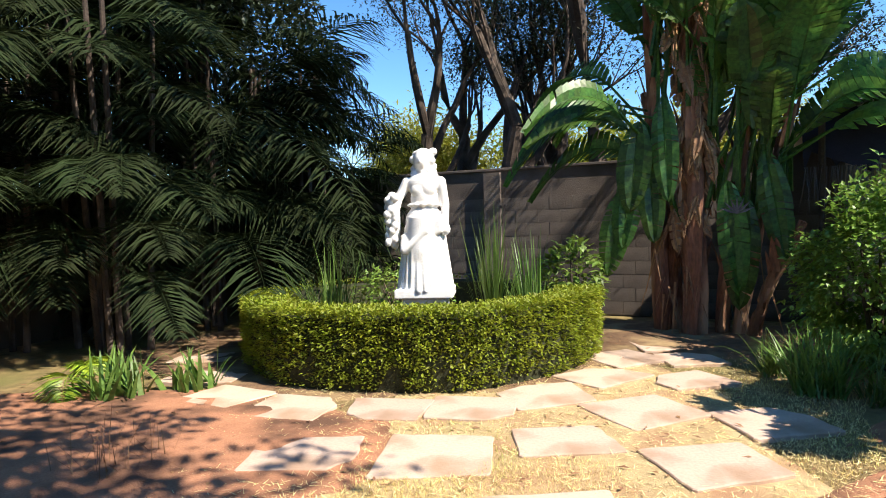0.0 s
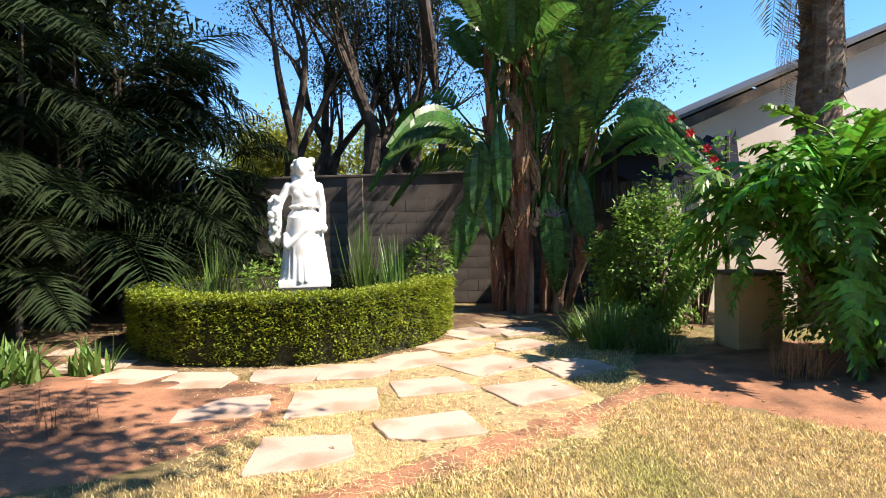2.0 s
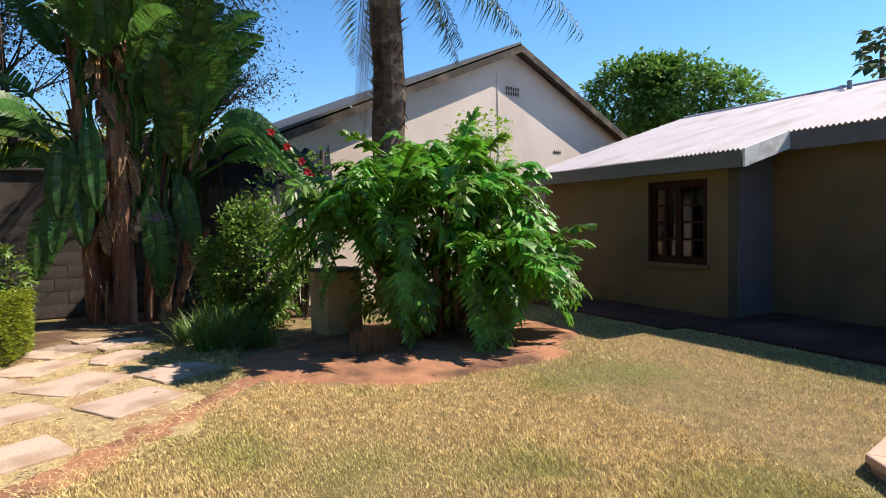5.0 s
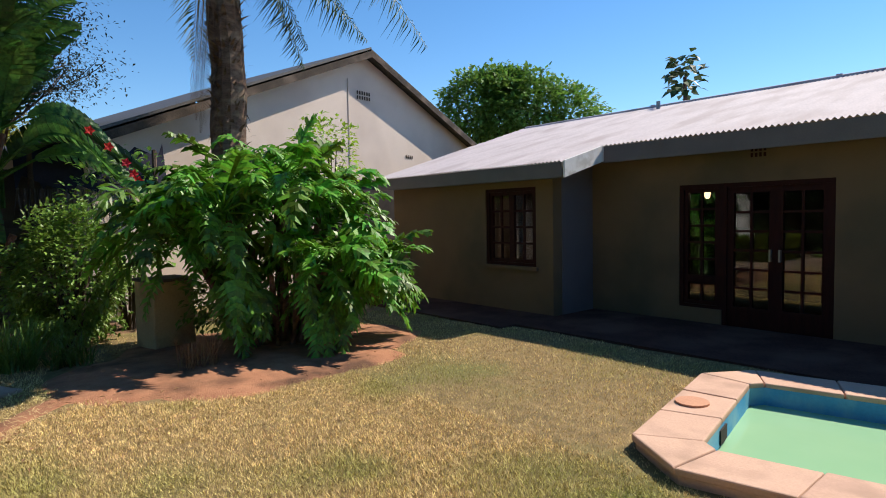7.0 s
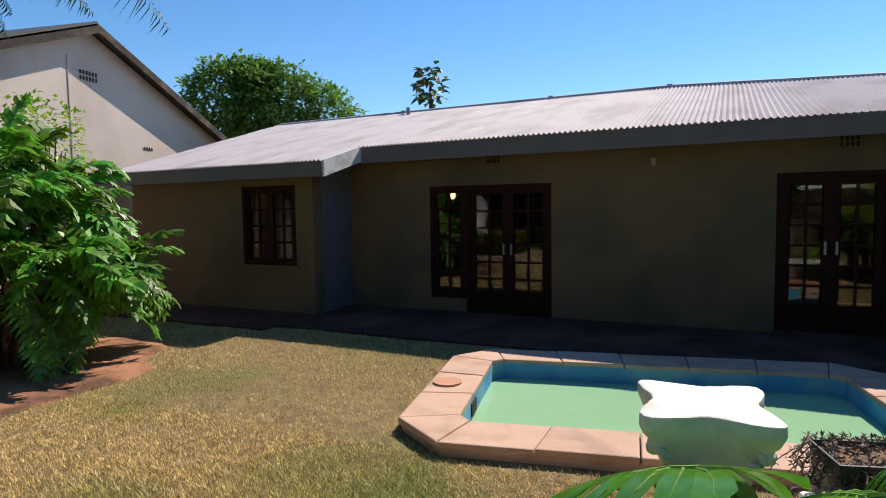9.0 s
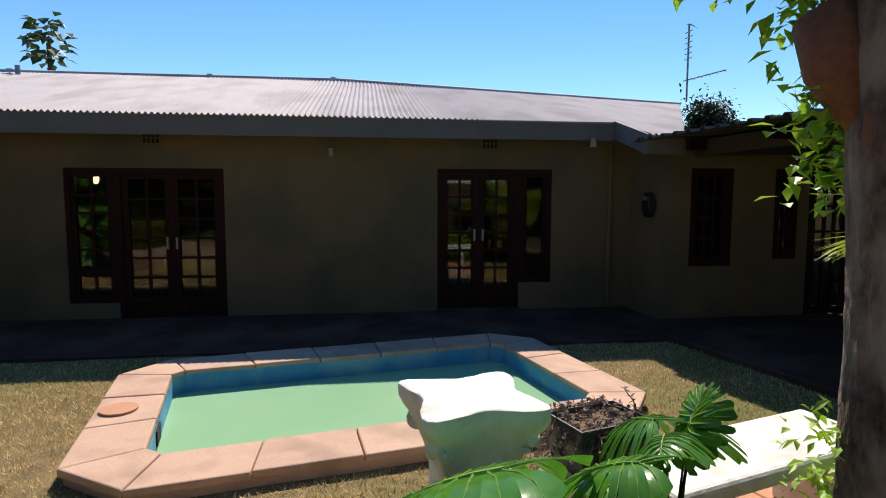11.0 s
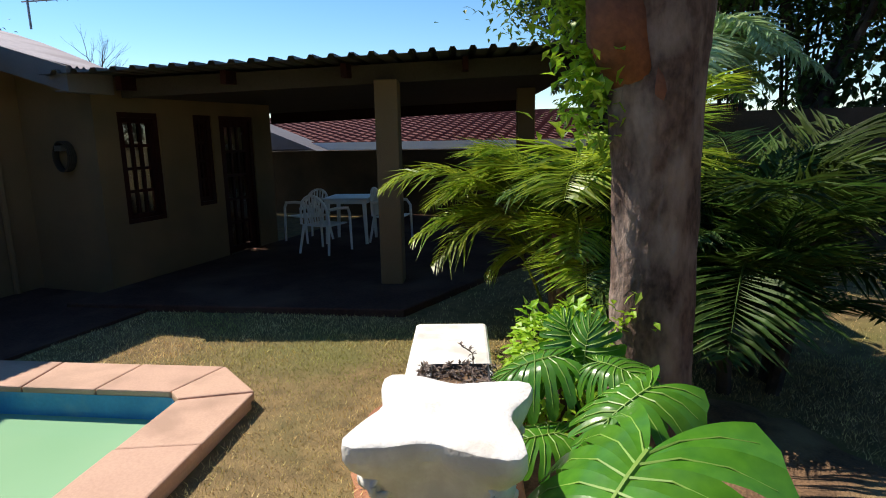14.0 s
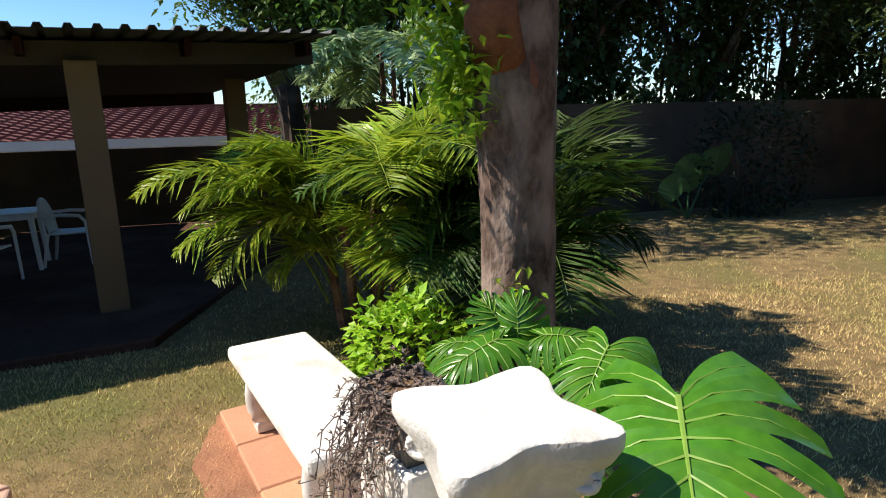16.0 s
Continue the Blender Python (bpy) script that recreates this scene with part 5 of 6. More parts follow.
ph = empty("philodendron", "large bush of glossy deeply cut philodendron leaves", "bush", (3.3, 5.3, G))
for k in range(12):
    stemm = Mesh()
    a = U(0, 6.28)
    stemm.tube([(0.5 * math.cos(a), 0.35 * math.sin(a), 0), (0.7 * math.cos(a), 0.5 * math.sin(a), 0.4), (0.9 * math.cos(a), 0.6 * math.sin(a), U(0.8, 1.3))], [0.05, 0.045, 0.03], 6)
    stemm.ob("trunk", M["palmbark"], ph)
HEADS = ((-1.45, 0.1, 1.98, 0.5), (-0.85, -0.35, 2.1, 0.6), (-0.4, 0.2, 2.5, 0.6), (0.05, -0.4, 2.35, 0.65), (0.3, 0.3, 2.65, 0.55), (0.75, -0.3, 2.15, 0.65), (1.15, 0.15, 1.95, 0.6), (1.3, -0.45, 1.35, 0.55), (0.45, -0.9, 1.45, 0.5), (-1.0, 0.5, 1.75, 0.5), (0.95, -0.85, 1.25, 0.45))
for hx, hy, hz, hr in ((a * 0.86 - 0.14, b, c, d) for a, b, c, d in HEADS):  # each stem carries a head of leaves that spray out from it
    Mesh().tube([(hx * 0.35, hy * 0.35, 0.0), (hx * 0.6, hy * 0.6, hz * 0.4), (hx * 0.9, hy * 0.9, hz - 0.45)], [0.055, 0.05, 0.04], 7, 0.3).ob("trunk", M["palmbark"], ph)
    for j in range(33):
        a, up = j * 2.4 + U(-.3, .3), U(-0.75, 1.25)
        d = Vector((math.cos(a), math.sin(a), up)).normalized()
        c = Vector((hx, hy, hz - 0.35))
        e = c + Vector((d.x, d.y, d.z * 0.9)) * hr * U(0.55, 1.15)
        if e.z < 0.75 and not (hy < -0.6):
            e.z = 0.75 + U(0, .4)
        one = Mesh()
        one.tube([tuple(c), tuple((c + e) / 2 + Vector((0, 0, 0.10))), tuple(e)], [0.013, 0.011, 0.008], 4)
        lobed(one, e, d + Vector((U(-.35, .35), U(-.35, .35), U(-.5, .25))), (U(-.5, .5), U(-.5, .5), 1), U(0.36, 0.60), U(0.15, 0.85))
        one.ob("leaf", M["philo"], ph)
for x, y, z0 in ((0.05, -1.05, 0.55), (-0.75, -0.5, 0.62), (-0.65, -0.45, 0.95), (0.1, -0.95, 0.85)):  # leaves that hang low to the lawn side
    for j in range(8):
        one = Mesh()
        lobed(one, (x + U(-.2, .2), y + U(-.12, .12), z0 + U(-.1, .4)), (U(-.4, .4), -0.4, -0.8), (0, -0.6, 1), U(0.34, 0.5), 0.4)
        one.ob("leaf", M["philo"], ph)


bush("undergrowth", (3.35, 5.75, 0.75), 1.25, 0.45, 0.65, 2600, 0.10, "shrub", "dark leafy undergrowth below the big-leaved bush", low=0.05)


# ---- strelitzia clump ----
def paddle(m, p, d, up, length, width, droop, torn=0.35, segs=16):
    """A long paddle leaf torn into strips across its blade."""
    p, d = Vector(p), Vector(d).normalized()
    s = d.cross(Vector(up)).normalized()
    u = s.cross(d)

    def at(t):
        return p + d * (length * t) - Vector((0, 0, 1)) * (droop * length * t * t)

    m.tube([at(k / 6) for k in range(7)], [0.016 * (1 - 0.8 * k / 6) for k in range(7)], 4)
    cup = U(0.05, 0.3)
    for sg in (1, -1):
        for k in range(segs):
            t0, t1 = k / segs, (k + 1) / segs
            w0, w1 = (width / 2 * (math.sin(math.pi * (0.06 + 0.94 * t)) ** 0.55) for t in (t0, t1))
            gap = U(0.15, 0.35) * (t1 - t0) if rnd.random() < torn else 0
            lift = cup + U(-.03, .03) + (U(-.35, .05) if gap else 0)
            a, b = at(t0), at(t1 - gap * 0.15)
            ah = d * (length * 0.05)
            c = at(t1 - gap) + s * sg * w1 + u * lift * w1 + ah - Vector((0, 0, droop * 0.12 * w1))
            e = at(t0) + s * sg * w0 + u * lift * w0 + ah
            m1, m2 = (a + e) / 2 + u * 0.02, (b + c) / 2 + u * 0.02
            if sg > 0:
                m.quad(a, m1, m2, b)
                m.quad(m1, e, c, m2)
            else:
                m.quad(b, m2, m1, a)
                m.quad(m2, c, e, m1)


sg_ = empty("giant_strelitzia", "tall clump of giant strelitzia with torn paddle leaves", "tree", (-0.45, 8.8, G))
STEMS = ((-0.50, 0.05, -0.15, 0.1, 4.8, 0.10), (-0.08, -0.1, -0.05, 0.0, 6.2, 0.15), (0.25, 0.05, 0.45, -0.1, 3.6, 0.09), (0.46, 0.0, 0.65, 0.1, 3.0, 0.085), (0.6, -0.15, 0.55, -0.2, 1.5, 0.08), (-0.30, 0.2, -0.4, 0.2, 3.4, 0.12))
for x, y, lx, ly, h, r in STEMS:
    pts = [(x + lx * (k / 9) ** 1.4, y + ly * k / 9, h * k / 9) for k in range(10)]
    Mesh().tube(pts, [r * (1.15 - 0.5 * k / 9 + U(-.12, .12)) for k in range(10)], 12, 0.5).ob("stem", M["stem"], sg_)
    for k in range(int(h * 5)):  # old leaf sheaths that stand off the stem
        t = U(0.05, 0.95)
        w = U(0, 6.28)
        sh = Mesh()
        c = Vector((x + lx * t ** 1.4, y + ly * t, h * t))
        sh.blade(c + Vector((math.cos(w), math.sin(w), 0)) * r * 0.9, (math.cos(w) * 0.25, math.sin(w) * 0.25, 1), U(0.3, 0.6), U(0.07, 0.14), 0.15)
        sh.ob("leaf_sheath", M["stem"], sg_)
PAD = []
for k in range(36):  # upright fans on the right stems
    PAD.append((U(0.1, 1.1), U(2.0, 3.4), U(-.1, 1.0), U(-.5, .3), U(0.9, 2.4), U(0.1, 0.45)))
for k in range(38):  # the high crown
    PAD.append((U(-.5, .3), U(3.2, 4.8), U(-.8, .8), U(-.6, .3), U(0.6, 2.2), U(0.15, 0.6)))
for k in range(12):  # drooping leaves low on both sides
    PAD.append((U(-.7, -.2) if k < 7 else U(0.6, 1.2), U(2.0, 3.1), (-1 if k < 7 else 1) * U(0.3, 0.9), U(-.6, .1), U(0.2, 0.9), U(0.6, 1.0)))
for x, z, dx, dy, dz, dr in PAD:
    d = Vector((dx, dy, dz)).normalized()
    p = Vector((x, U(-.25, .15), z))
    q = p + d * U(0.5, 1.0)
    one = Mesh()
    one.tube([tuple(p - Vector((dx * 0.15, 0, 0.6))), tuple(p), tuple(q)], [0.035, 0.026, 0.017], 5)
    paddle(one, q, d + Vector((0, 0, -0.1)), (-dx * 0.3 + U(-.5, .5), -1.0 + 0.6 * U(-1, 1), 0.55), U(1.2, 1.8), U(0.40, 0.62), dr, U(0.1, 0.45))
    one.ob("leaf", M["strel"], sg_)
for x, z, dx in ((-0.85, 1.75, -0.12), (-0.62, 1.9, 0.05), (0.32, 1.55, 0.08), (-0.95, 1.5, -0.2), (0.5, 1.35, -0.05), (-0.75, 2.4, -0.1), (-0.45, 2.7, 0.05), (0.75, 1.9, 0.15)):  # hanging blades
    one = Mesh()
    paddle(one, (x, -0.25, z + 0.5), (dx, -0.12, -1), (0, -1, 0.1), U(1.0, 1.35), U(0.34, 0.46), 0.05, 0.3)
    one.ob("leaf", M["strel"], sg_)
m = Mesh()
for k in range(100):
    z = U(1.6, 5.2)
    x = -0.10 + U(-.24, .18)
    paddle(m, (x, -0.12 + U(-.1, .1), z), (U(-.6, .6), U(-.5, .1), -1), (0, -1, 0.2), U(0.3, 0.7), U(0.06, 0.2), 0.1, 0.7, 6)
for k in range(30):
    x = U(-0.6, 0.9)
    m.blade((x, -0.2, U(0.5, 1.3)), (U(-.4, .4), -0.15, -1), U(0.4, 0.8), 0.03, 0.05)
m.ob("dead_leaves", M["deadleaf"], sg_, "brown dried hanging leaves")
m = Mesh()
for k in range(7):
    a = math.pi * k / 6
    m.leaf((0.42, -0.35, 1.62), (math.cos(a), -0.2, 0.4 + math.sin(a)), (0, -1, 0), 0.22, 0.035, 0.2, 0.0)
m.ob("flower", M["thatch"], sg_, "spiky grey-white flower head")


# ---- palms ----
def palm_clump(name, c, fronds, length, mat, label, stems=5, spread=0.3, tilt=(0.5, 1.4), hgt=(0.3, 1.2), arc=(0, 6.28), droop=0.55, leaflets=34, lw=0.028, wide=0.36, hang=0.35):
    e = empty(name, label, "palm", (c[0], c[1], G))
    for k in range(stems):
        a = U(0, 6.28)
        b = Vector((math.cos(a), math.sin(a), 0)) * spread
        # dark-leaved palms get dark bark too, shade put into the colour
        Mesh().tube([tuple(b * 0.6), tuple(b * 0.8 + Vector((0, 0, hgt[1] * 0.5))), tuple(b + Vector((0, 0, hgt[1])))], [0.045, 0.04, 0.03], 7, 0.2).ob("stem", M["twig" if mat.startswith("dark") else "palmbark"], e)
    for k in range(fronds):
        a = U(*arc)
        up = U(*tilt)
        p = Vector((math.cos(a) * spread * U(0, 1), math.sin(a) * spread * U(0, 1), U(*hgt)))
        one = Mesh()
        one.frond(p, (math.cos(a), math.sin(a), up), length * U(0.75, 1.15), leaflets, wide, droop * U(0.7, 1.25), 0.22, 0.011, hang, lw)
        one.ob("frond", M[mat], e)
    return e


palm_clump("areca_palm", (2.0, -5.3), 50, 1.95, "palm", "bushy areca palm with yellow-green arching fronds", 8, 0.35, (1.4, 3.4), (0.3, 1.1), droop=0.66, leaflets=44, wide=0.28)
palm_clump("areca_palm", (0.90, -4.75), 52, 1.5, "darkareca", "bushy areca palm, arching fronds coloured dark for shade", 9, 0.35, (0.9, 3.6), (0.15, 1.1), droop=0.60, leaflets=40)
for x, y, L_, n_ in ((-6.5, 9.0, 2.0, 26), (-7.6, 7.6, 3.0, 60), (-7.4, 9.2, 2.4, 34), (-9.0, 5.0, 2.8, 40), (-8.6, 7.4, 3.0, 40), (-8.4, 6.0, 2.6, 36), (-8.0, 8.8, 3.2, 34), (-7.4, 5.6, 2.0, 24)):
    palm_clump("shade_palm", (x, y), n_, L_, "darkpalm", "drooping palm fronds coloured dark for deep shade", 5, 0.5, (0.3, 1.7), (0.8, 4.4 if x < -6.9 else 2.6), droop=0.7, leaflets=44, lw=0.035, wide=0.3, hang=0.6)
palm_clump("sunlit_palm", (-6.35, 4.15), 3, 0.85, "palm", "small palm with sunlit hanging fronds", 0, 0.05, (1.6, 2.2), (0.0, 0.1), arc=(-1.0, 0.3), droop=0.75)

tp = empty("tall_palm", "tall palm with rough brown trunk and hanging fronds", "palm", (3.85, 8.35, G))
Mesh().tube([(0.02 * math.sin(k), 0, 0.55 * k) for k in range(15)], [0.27 * (1 + 0.10 * (k % 2)) for k in range(15)], 14, 0.3).ob("trunk", M["palmbark"], tp)
m = Mesh()
for k in range(520):
    z, a = U(2.0, 7.2), U(0, 6.28)
    m.blade((0.25 * math.cos(a), 0.25 * math.sin(a), z), (math.cos(a) * 0.5, math.sin(a) * 0.5, U(0.4, 1.2) if k % 3 else -1), U(0.10, 0.26), U(0.03, 0.10), 0.3)
tagged(m.ob("trunk_fibre", M["palmbark"], tp), kind="stuff")
for a, up, ln in ((-0.15, 0.25, 2.0), (-0.75, 0.3, 2.0), (-0.45, 0.45, 3.3), (-1.6, 0.3, 2.4), (2.6, 0.4, 3.0), (3.6, 0.4, 3.0), (1.4, 0.5, 3.0), (-2.4, 0.6, 2.8)):
    m = Mesh()
    m.frond((0.15 * math.cos(a), 0.15 * math.sin(a), 7.3), (math.cos(a), math.sin(a), up), ln, 64, 0.26, 1.15, 0.15, 0.025, 1.2, 0.03)
    m.ob("frond", M["tallpalm"], tp)
for dx, dy, ln in ((0.30, -0.10, 2.7), (0.42, -0.05, 2.4), (0.9, -0.25, 2.9)):
    m = Mesh()
    m.frond((0.25, -0.1, 7.2), (dx, dy, -0.75), ln, 60, 0.2, 0.12, 0.15, 0.02, 0.9, 0.028)
    m.ob("frond", M["tallpalm"], tp)
m = Mesh()
for k in range(3):
    m.frond((-0.3 - 0.08 * k, -0.1 - 0.05 * k, 5.3 + 0.2 * k), (-0.12, -0.05, -1), 2.2, 50, 0.09, 0.0, 0.1, 0.012, 0.6, 0.012)
m.ob("dead_frond", M["deadleaf"], tp, "dry grey-brown hanging frond")


# ---- trees ----
def tree(name, c, h, r, mat, label, lean=(0, 0), depth=3, leaf=0.1, per=26, crown=0.5, bark="twig", trunks=1, spread=0.6, first=0.45, flat=1.0):
    e = empty(name, label, "tree", (c[0], c[1], c[2] if len(c) > 2 else G))
    w, f, tips = Mesh(), Mesh(), []
    for k in range(trunks):
        d = Vector((lean[0] + (U(-.35, .35) if trunks > 1 else 0), lean[1] + (U(-.2, .2) if trunks > 1 else 0), 1)).normalized()
        pts = [Vector((U(-.1, .1) * trunks, U(-.1, .1) * trunks, -0.1))]
        for j in range(5):
            d = (d + Vector((U(-1, 1), U(-1, 1), 0.2)) * 0.08).normalized()
            pts.append(pts[-1] + d * (h * first / 5))
        w.tube(pts, [r * (1.1 - 0.1 * j) for j in range(6)], 9, 0.3)
        for j in range(4):
            a = U(0, 6.28)
            limb(w, tips, pts[-1 - (j % 3)], (d + Vector((math.cos(a), math.sin(a), U(0, .4))) * spread), h * 0.24, r * 0.5, depth - 1, spread)
    w.ob("trunk", M[bark], e)
    for p in tips:
        spray(f, p, crown, per, leaf, flat)
    tagged(f.ob("crown", M[mat], e), kind="stuff")
    return e


for x, y, h, r, lean in ((-5.3, 11.6, 8.0, 0.2, (-0.12, 0)), (-4.2, 11.3, 8.0, 0.22, (0.1, 0.05)), (-3.0, 11.8, 8.0, 0.2, (0.2, 0)), (-1.6, 11.5, 7.5, 0.17, (0.25, 0.1))):
    tree("acacia_tree", (x, y), h, r, "darktree", "dark many-branched tree behind the boundary wall", (lean[0], -0.05), 3, 0.085, 31, 0.6, trunks=2, flat=0.6)
for x, y, h in ((-9.0, 18, 6.2), (-6.8, 16, 5.8), (-5.0, 17, 5.8), (-2.5, 18, 5.6), (-0.8, 16.5, 5.2), (0.8, 17, 5.4)):
    tree("sunny_tree", (x, y), h, 0.16, "olive", "sunlit yellow-green tree beyond the wall", (0, 0), 3, 0.16, 60, 0.9, first=0.25)
for x, y, z, q in ((16.9, 15.4, 6.0, 1.7), (18.0, 14.2, 5.7, 2.0), (19.4, 13.2, 5.2, 1.9), (17.6, 14.6, 6.7, 0.9)):
    bush("broad_tree", (x, y, z), q, q, q * 0.95, 6500, 0.21, "leafgreen", "round green tree behind the house", "tree", 7)
tree("dark_tree", (26.0, -17.9), 6.2, 0.25, "darktree", "dark tree top behind the antenna", (0, 0), 3, 0.25, 50, 0.8)
tree("bare_tree", (24.6, -20.0), 6.6, 0.14, "twig", "leafless grey tree beyond the roof", (0, 0), 4, 0.02, 1, 0.2)
# western trees take the leaf tone that has shade in its colour
for x, y, h in ((-8.5, -12.6, 9), (-5.8, -12.2, 9), (-3.2, -12.6, 9.5), (-0.8, -12.3, 9), (1.8, -13.2, 9), (-9.0, -9.4, 8), (2.6, -14.4, 8.0)):
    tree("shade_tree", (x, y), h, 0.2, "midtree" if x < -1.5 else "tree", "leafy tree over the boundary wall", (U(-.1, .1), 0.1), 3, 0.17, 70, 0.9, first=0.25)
# the tree at (-6.6, 0.2) is added out of view to cast shade
for x, y, h in ((-9.1, 3.5, 8), (-6.6, 0.2, 7.5), (-9.0, -3.0, 8), (-8.7, 8.0, 9)):
    tree("shade_tree", (x, y), h, 0.2, "darktree", "dark leafy tree over the west wall", (0.1, 0), 3, 0.17, 75, 0.9, first=0.35)
# tree added out of view so its crown shades the ground by the path
tall = tree("shade_tree", (-2.3, -2.7), 9.0, 0.2, "darktree", "tall leafy tree added out of view to shade the path", (0.42, 0.40), 3, 0.17, 60, 0.8, first=0.62)
f, w = Mesh(), Mesh()
for x, y in ((3.2, 3.3), (4.0, 3.7), (2.5, 4.2), (1.7, 4.5), (3.0, 4.6), (0.9, 4.7), (4.6, 4.3)):  # unseen boughs added over the path to cast its shade
    w.tube([(2.0, 2.0, 5.4), (x * 0.5 + 1, y * 0.5 + 1, 5.9), (x, y, 6.1)], [0.07, 0.045, 0.015], 6, 0.3)
    for j in range(4):
        spray(f, (x + U(-.5, .5), y + U(-.5, .5), 6.1 + U(-.3, .3)), 0.45, 60, 0.16)
w.ob("boughs", M["twig"], tall)
tagged(f.ob("bough_leaves", M["darktree"], tall), kind="stuff")
# unseen high crown, added to throw shade on the left palms
over = empty("acacia_tree", "tree added out of view whose high crown shades the palms", "tree", (-2.2, 11.5, G))
Mesh().tube([(0, 0, -0.1), (0.1, -0.2, 2.5), (-0.1, -0.9, 5.0), (-0.2, -2.2, 7.0)], [0.22, 0.18, 0.14, 0.09], 9, 0.3).ob("trunk", M["twig"], over)
f, w = Mesh(), Mesh()
for k in range(16):
    x, y = -3.6 + 2.6 * (k % 4) / 3 + U(-.3, .3), 5.0 + 3.6 * (k // 4) / 3 + U(-.3, .3)
    q = Vector((x + 2.2, y - 11.5, 7.3 + U(-.2, .4)))
    w.tube([(-0.2, -2.2, 7.0), (q.x * 0.5, q.y * 0.6, 7.5), tuple(q)], [0.06, 0.04, 0.012], 6, 0.3)
    for j in range(4):
        spray(f, q + Vector((U(-.5, .5), U(-.5, .5), U(-.2, .2))), 0.5, 60, 0.15, 0.5)
w.ob("boughs", M["twig"], over)
tagged(f.ob("crown", M["darktree"], over), kind="stuff")
# boughs added above the view to lay shade on the far lawn
back = empty("shade_tree", "tree with unseen high boughs added to shade the south lawn", "tree", (2.4, -12.8, G))
Mesh().tube([(0, 0, -0.1), (0.1, 0.1, 2.5), (-0.1, 0.4, 5.0), (0.0, 1.2, 6.8)], [0.26, 0.22, 0.17, 0.11], 9, 0.3).ob("trunk", M["twig"], back)
f, w = Mesh(), Mesh()
for k in range(27):
    x, y = -0.9 + 7.4 * (k % 9) / 8 + U(-.3, .3), -11.2 + 2.3 * (k // 9) / 2 + U(-.3, .3)
    # gap left so the sun still reaches the tree fern
    if 4.1 < x < 5.6:
        continue
    q = Vector((x - 2.4, y + 12.8, 7.1 + U(-.3, .5)))
    w.tube([(0.0, 1.2, 6.8), (q.x * 0.5, q.y * 0.6, 7.3), tuple(q)], [0.06, 0.04, 0.012], 6, 0.3)
    for j in range(5):
        spray(f, q + Vector((U(-.5, .5), U(-.5, .5), U(-.2, .2))), 0.55, 55, 0.17, 0.5)
w.ob("boughs", M["twig"], back)
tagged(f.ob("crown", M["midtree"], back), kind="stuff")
pw = empty("pawpaw_tree", "slender tree with a tuft of large dark leaves", "tree", (14.2, 5.3, G))
Mesh().tube([(0, 0, 0), (0.1, 0, 2.5), (0.0, 0, 5.0)], [0.09, 0.07, 0.045], 7).ob("trunk", M["twig"], pw)
m = Mesh()
for k in range(75):
    a = U(0, 6.28)
    p = Vector((math.cos(a) * U(.05, .42), math.sin(a) * U(.05, .42), U(4.6, 5.5)))
    m.leaf(p, (math.cos(a), math.sin(a), U(-.8, .5)), (U(-.5, .5), U(-.5, .5), 1), U(.2, .32), U(.18, .27), 0.1, 0.3)
m.ob("crown", M["pawpaw"], pw)
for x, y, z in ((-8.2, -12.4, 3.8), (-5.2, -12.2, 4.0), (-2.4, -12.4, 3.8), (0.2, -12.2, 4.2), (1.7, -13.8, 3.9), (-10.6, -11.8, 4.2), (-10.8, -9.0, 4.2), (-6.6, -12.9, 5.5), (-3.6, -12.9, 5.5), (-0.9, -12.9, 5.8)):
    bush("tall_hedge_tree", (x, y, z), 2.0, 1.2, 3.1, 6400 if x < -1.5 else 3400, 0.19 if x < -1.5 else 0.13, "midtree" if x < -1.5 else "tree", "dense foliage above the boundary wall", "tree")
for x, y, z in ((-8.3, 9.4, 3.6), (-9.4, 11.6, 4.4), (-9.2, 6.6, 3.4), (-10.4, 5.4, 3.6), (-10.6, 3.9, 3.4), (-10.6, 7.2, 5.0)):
    bush("dense_tree", (x, y, z), 1.6, 1.3, 3.2, 5200, 0.17, "darktree", "dense foliage behind the palms, coloured dark for shade", "tree")
bush("fern_shrub", (-0.5, -9.2, 0.8), 0.9, 0.5, 0.8, 1600, 0.1, "darktree", "shaded green shrub along the boundary wall")
bush("fern_shrub", (-5.2, -9.3, 1.0), 1.3, 0.6, 1.1, 2200, 0.1, "darktree", "shrub against the boundary wall, coloured dark for shade")
palm_clump("tree_fern", (1.2, -9.0), 18, 1.7, "fern", "tall silvery tree fern behind the palms", 2, 0.15, (0.5, 1.6), (2.2, 2.7), droop=0.75, wide=0.34, leaflets=46, lw=0.05)
ee = empty("elephant_ear", "elephant ear plant with broad heart-shaped leaves", "plant", (-3.95, -9.3, G))
for x, z, tl, sz in ((0.0, 0.86, 0.2, 0.36), (-0.45, 1.05, -0.4, 0.30), (0.35, 0.6, 0.5, 0.26)):
    m = Mesh()
    m.tube([(0, 0, 0), (x * 0.6, 0, z * 0.6), (x, 0.1, z)], [0.02, 0.016, 0.012], 5)
    mid = len(m.v)
    m.v.append((x, 0.14, z + 0.04))
    for k in range(24):
        w = 6.2832 * k / 24
        q = sz * (1 - 0.32 * max(0.0, math.cos(w - 1.571 - tl)) ** 8 + 0.22 * max(0.0, -math.sin(w - tl)) ** 3)
        m.v.append((x + q * math.cos(w), 0.16 + 0.35 * q * math.sin(w) - 0.10 * abs(math.cos(w)), z + q * 0.9 * math.sin(w)))
    m.f.extend((mid, mid + 1 + k, mid + 1 + (k + 1) % 24) for k in range(24))
    m.ob("leaf", M["ear"], ee)

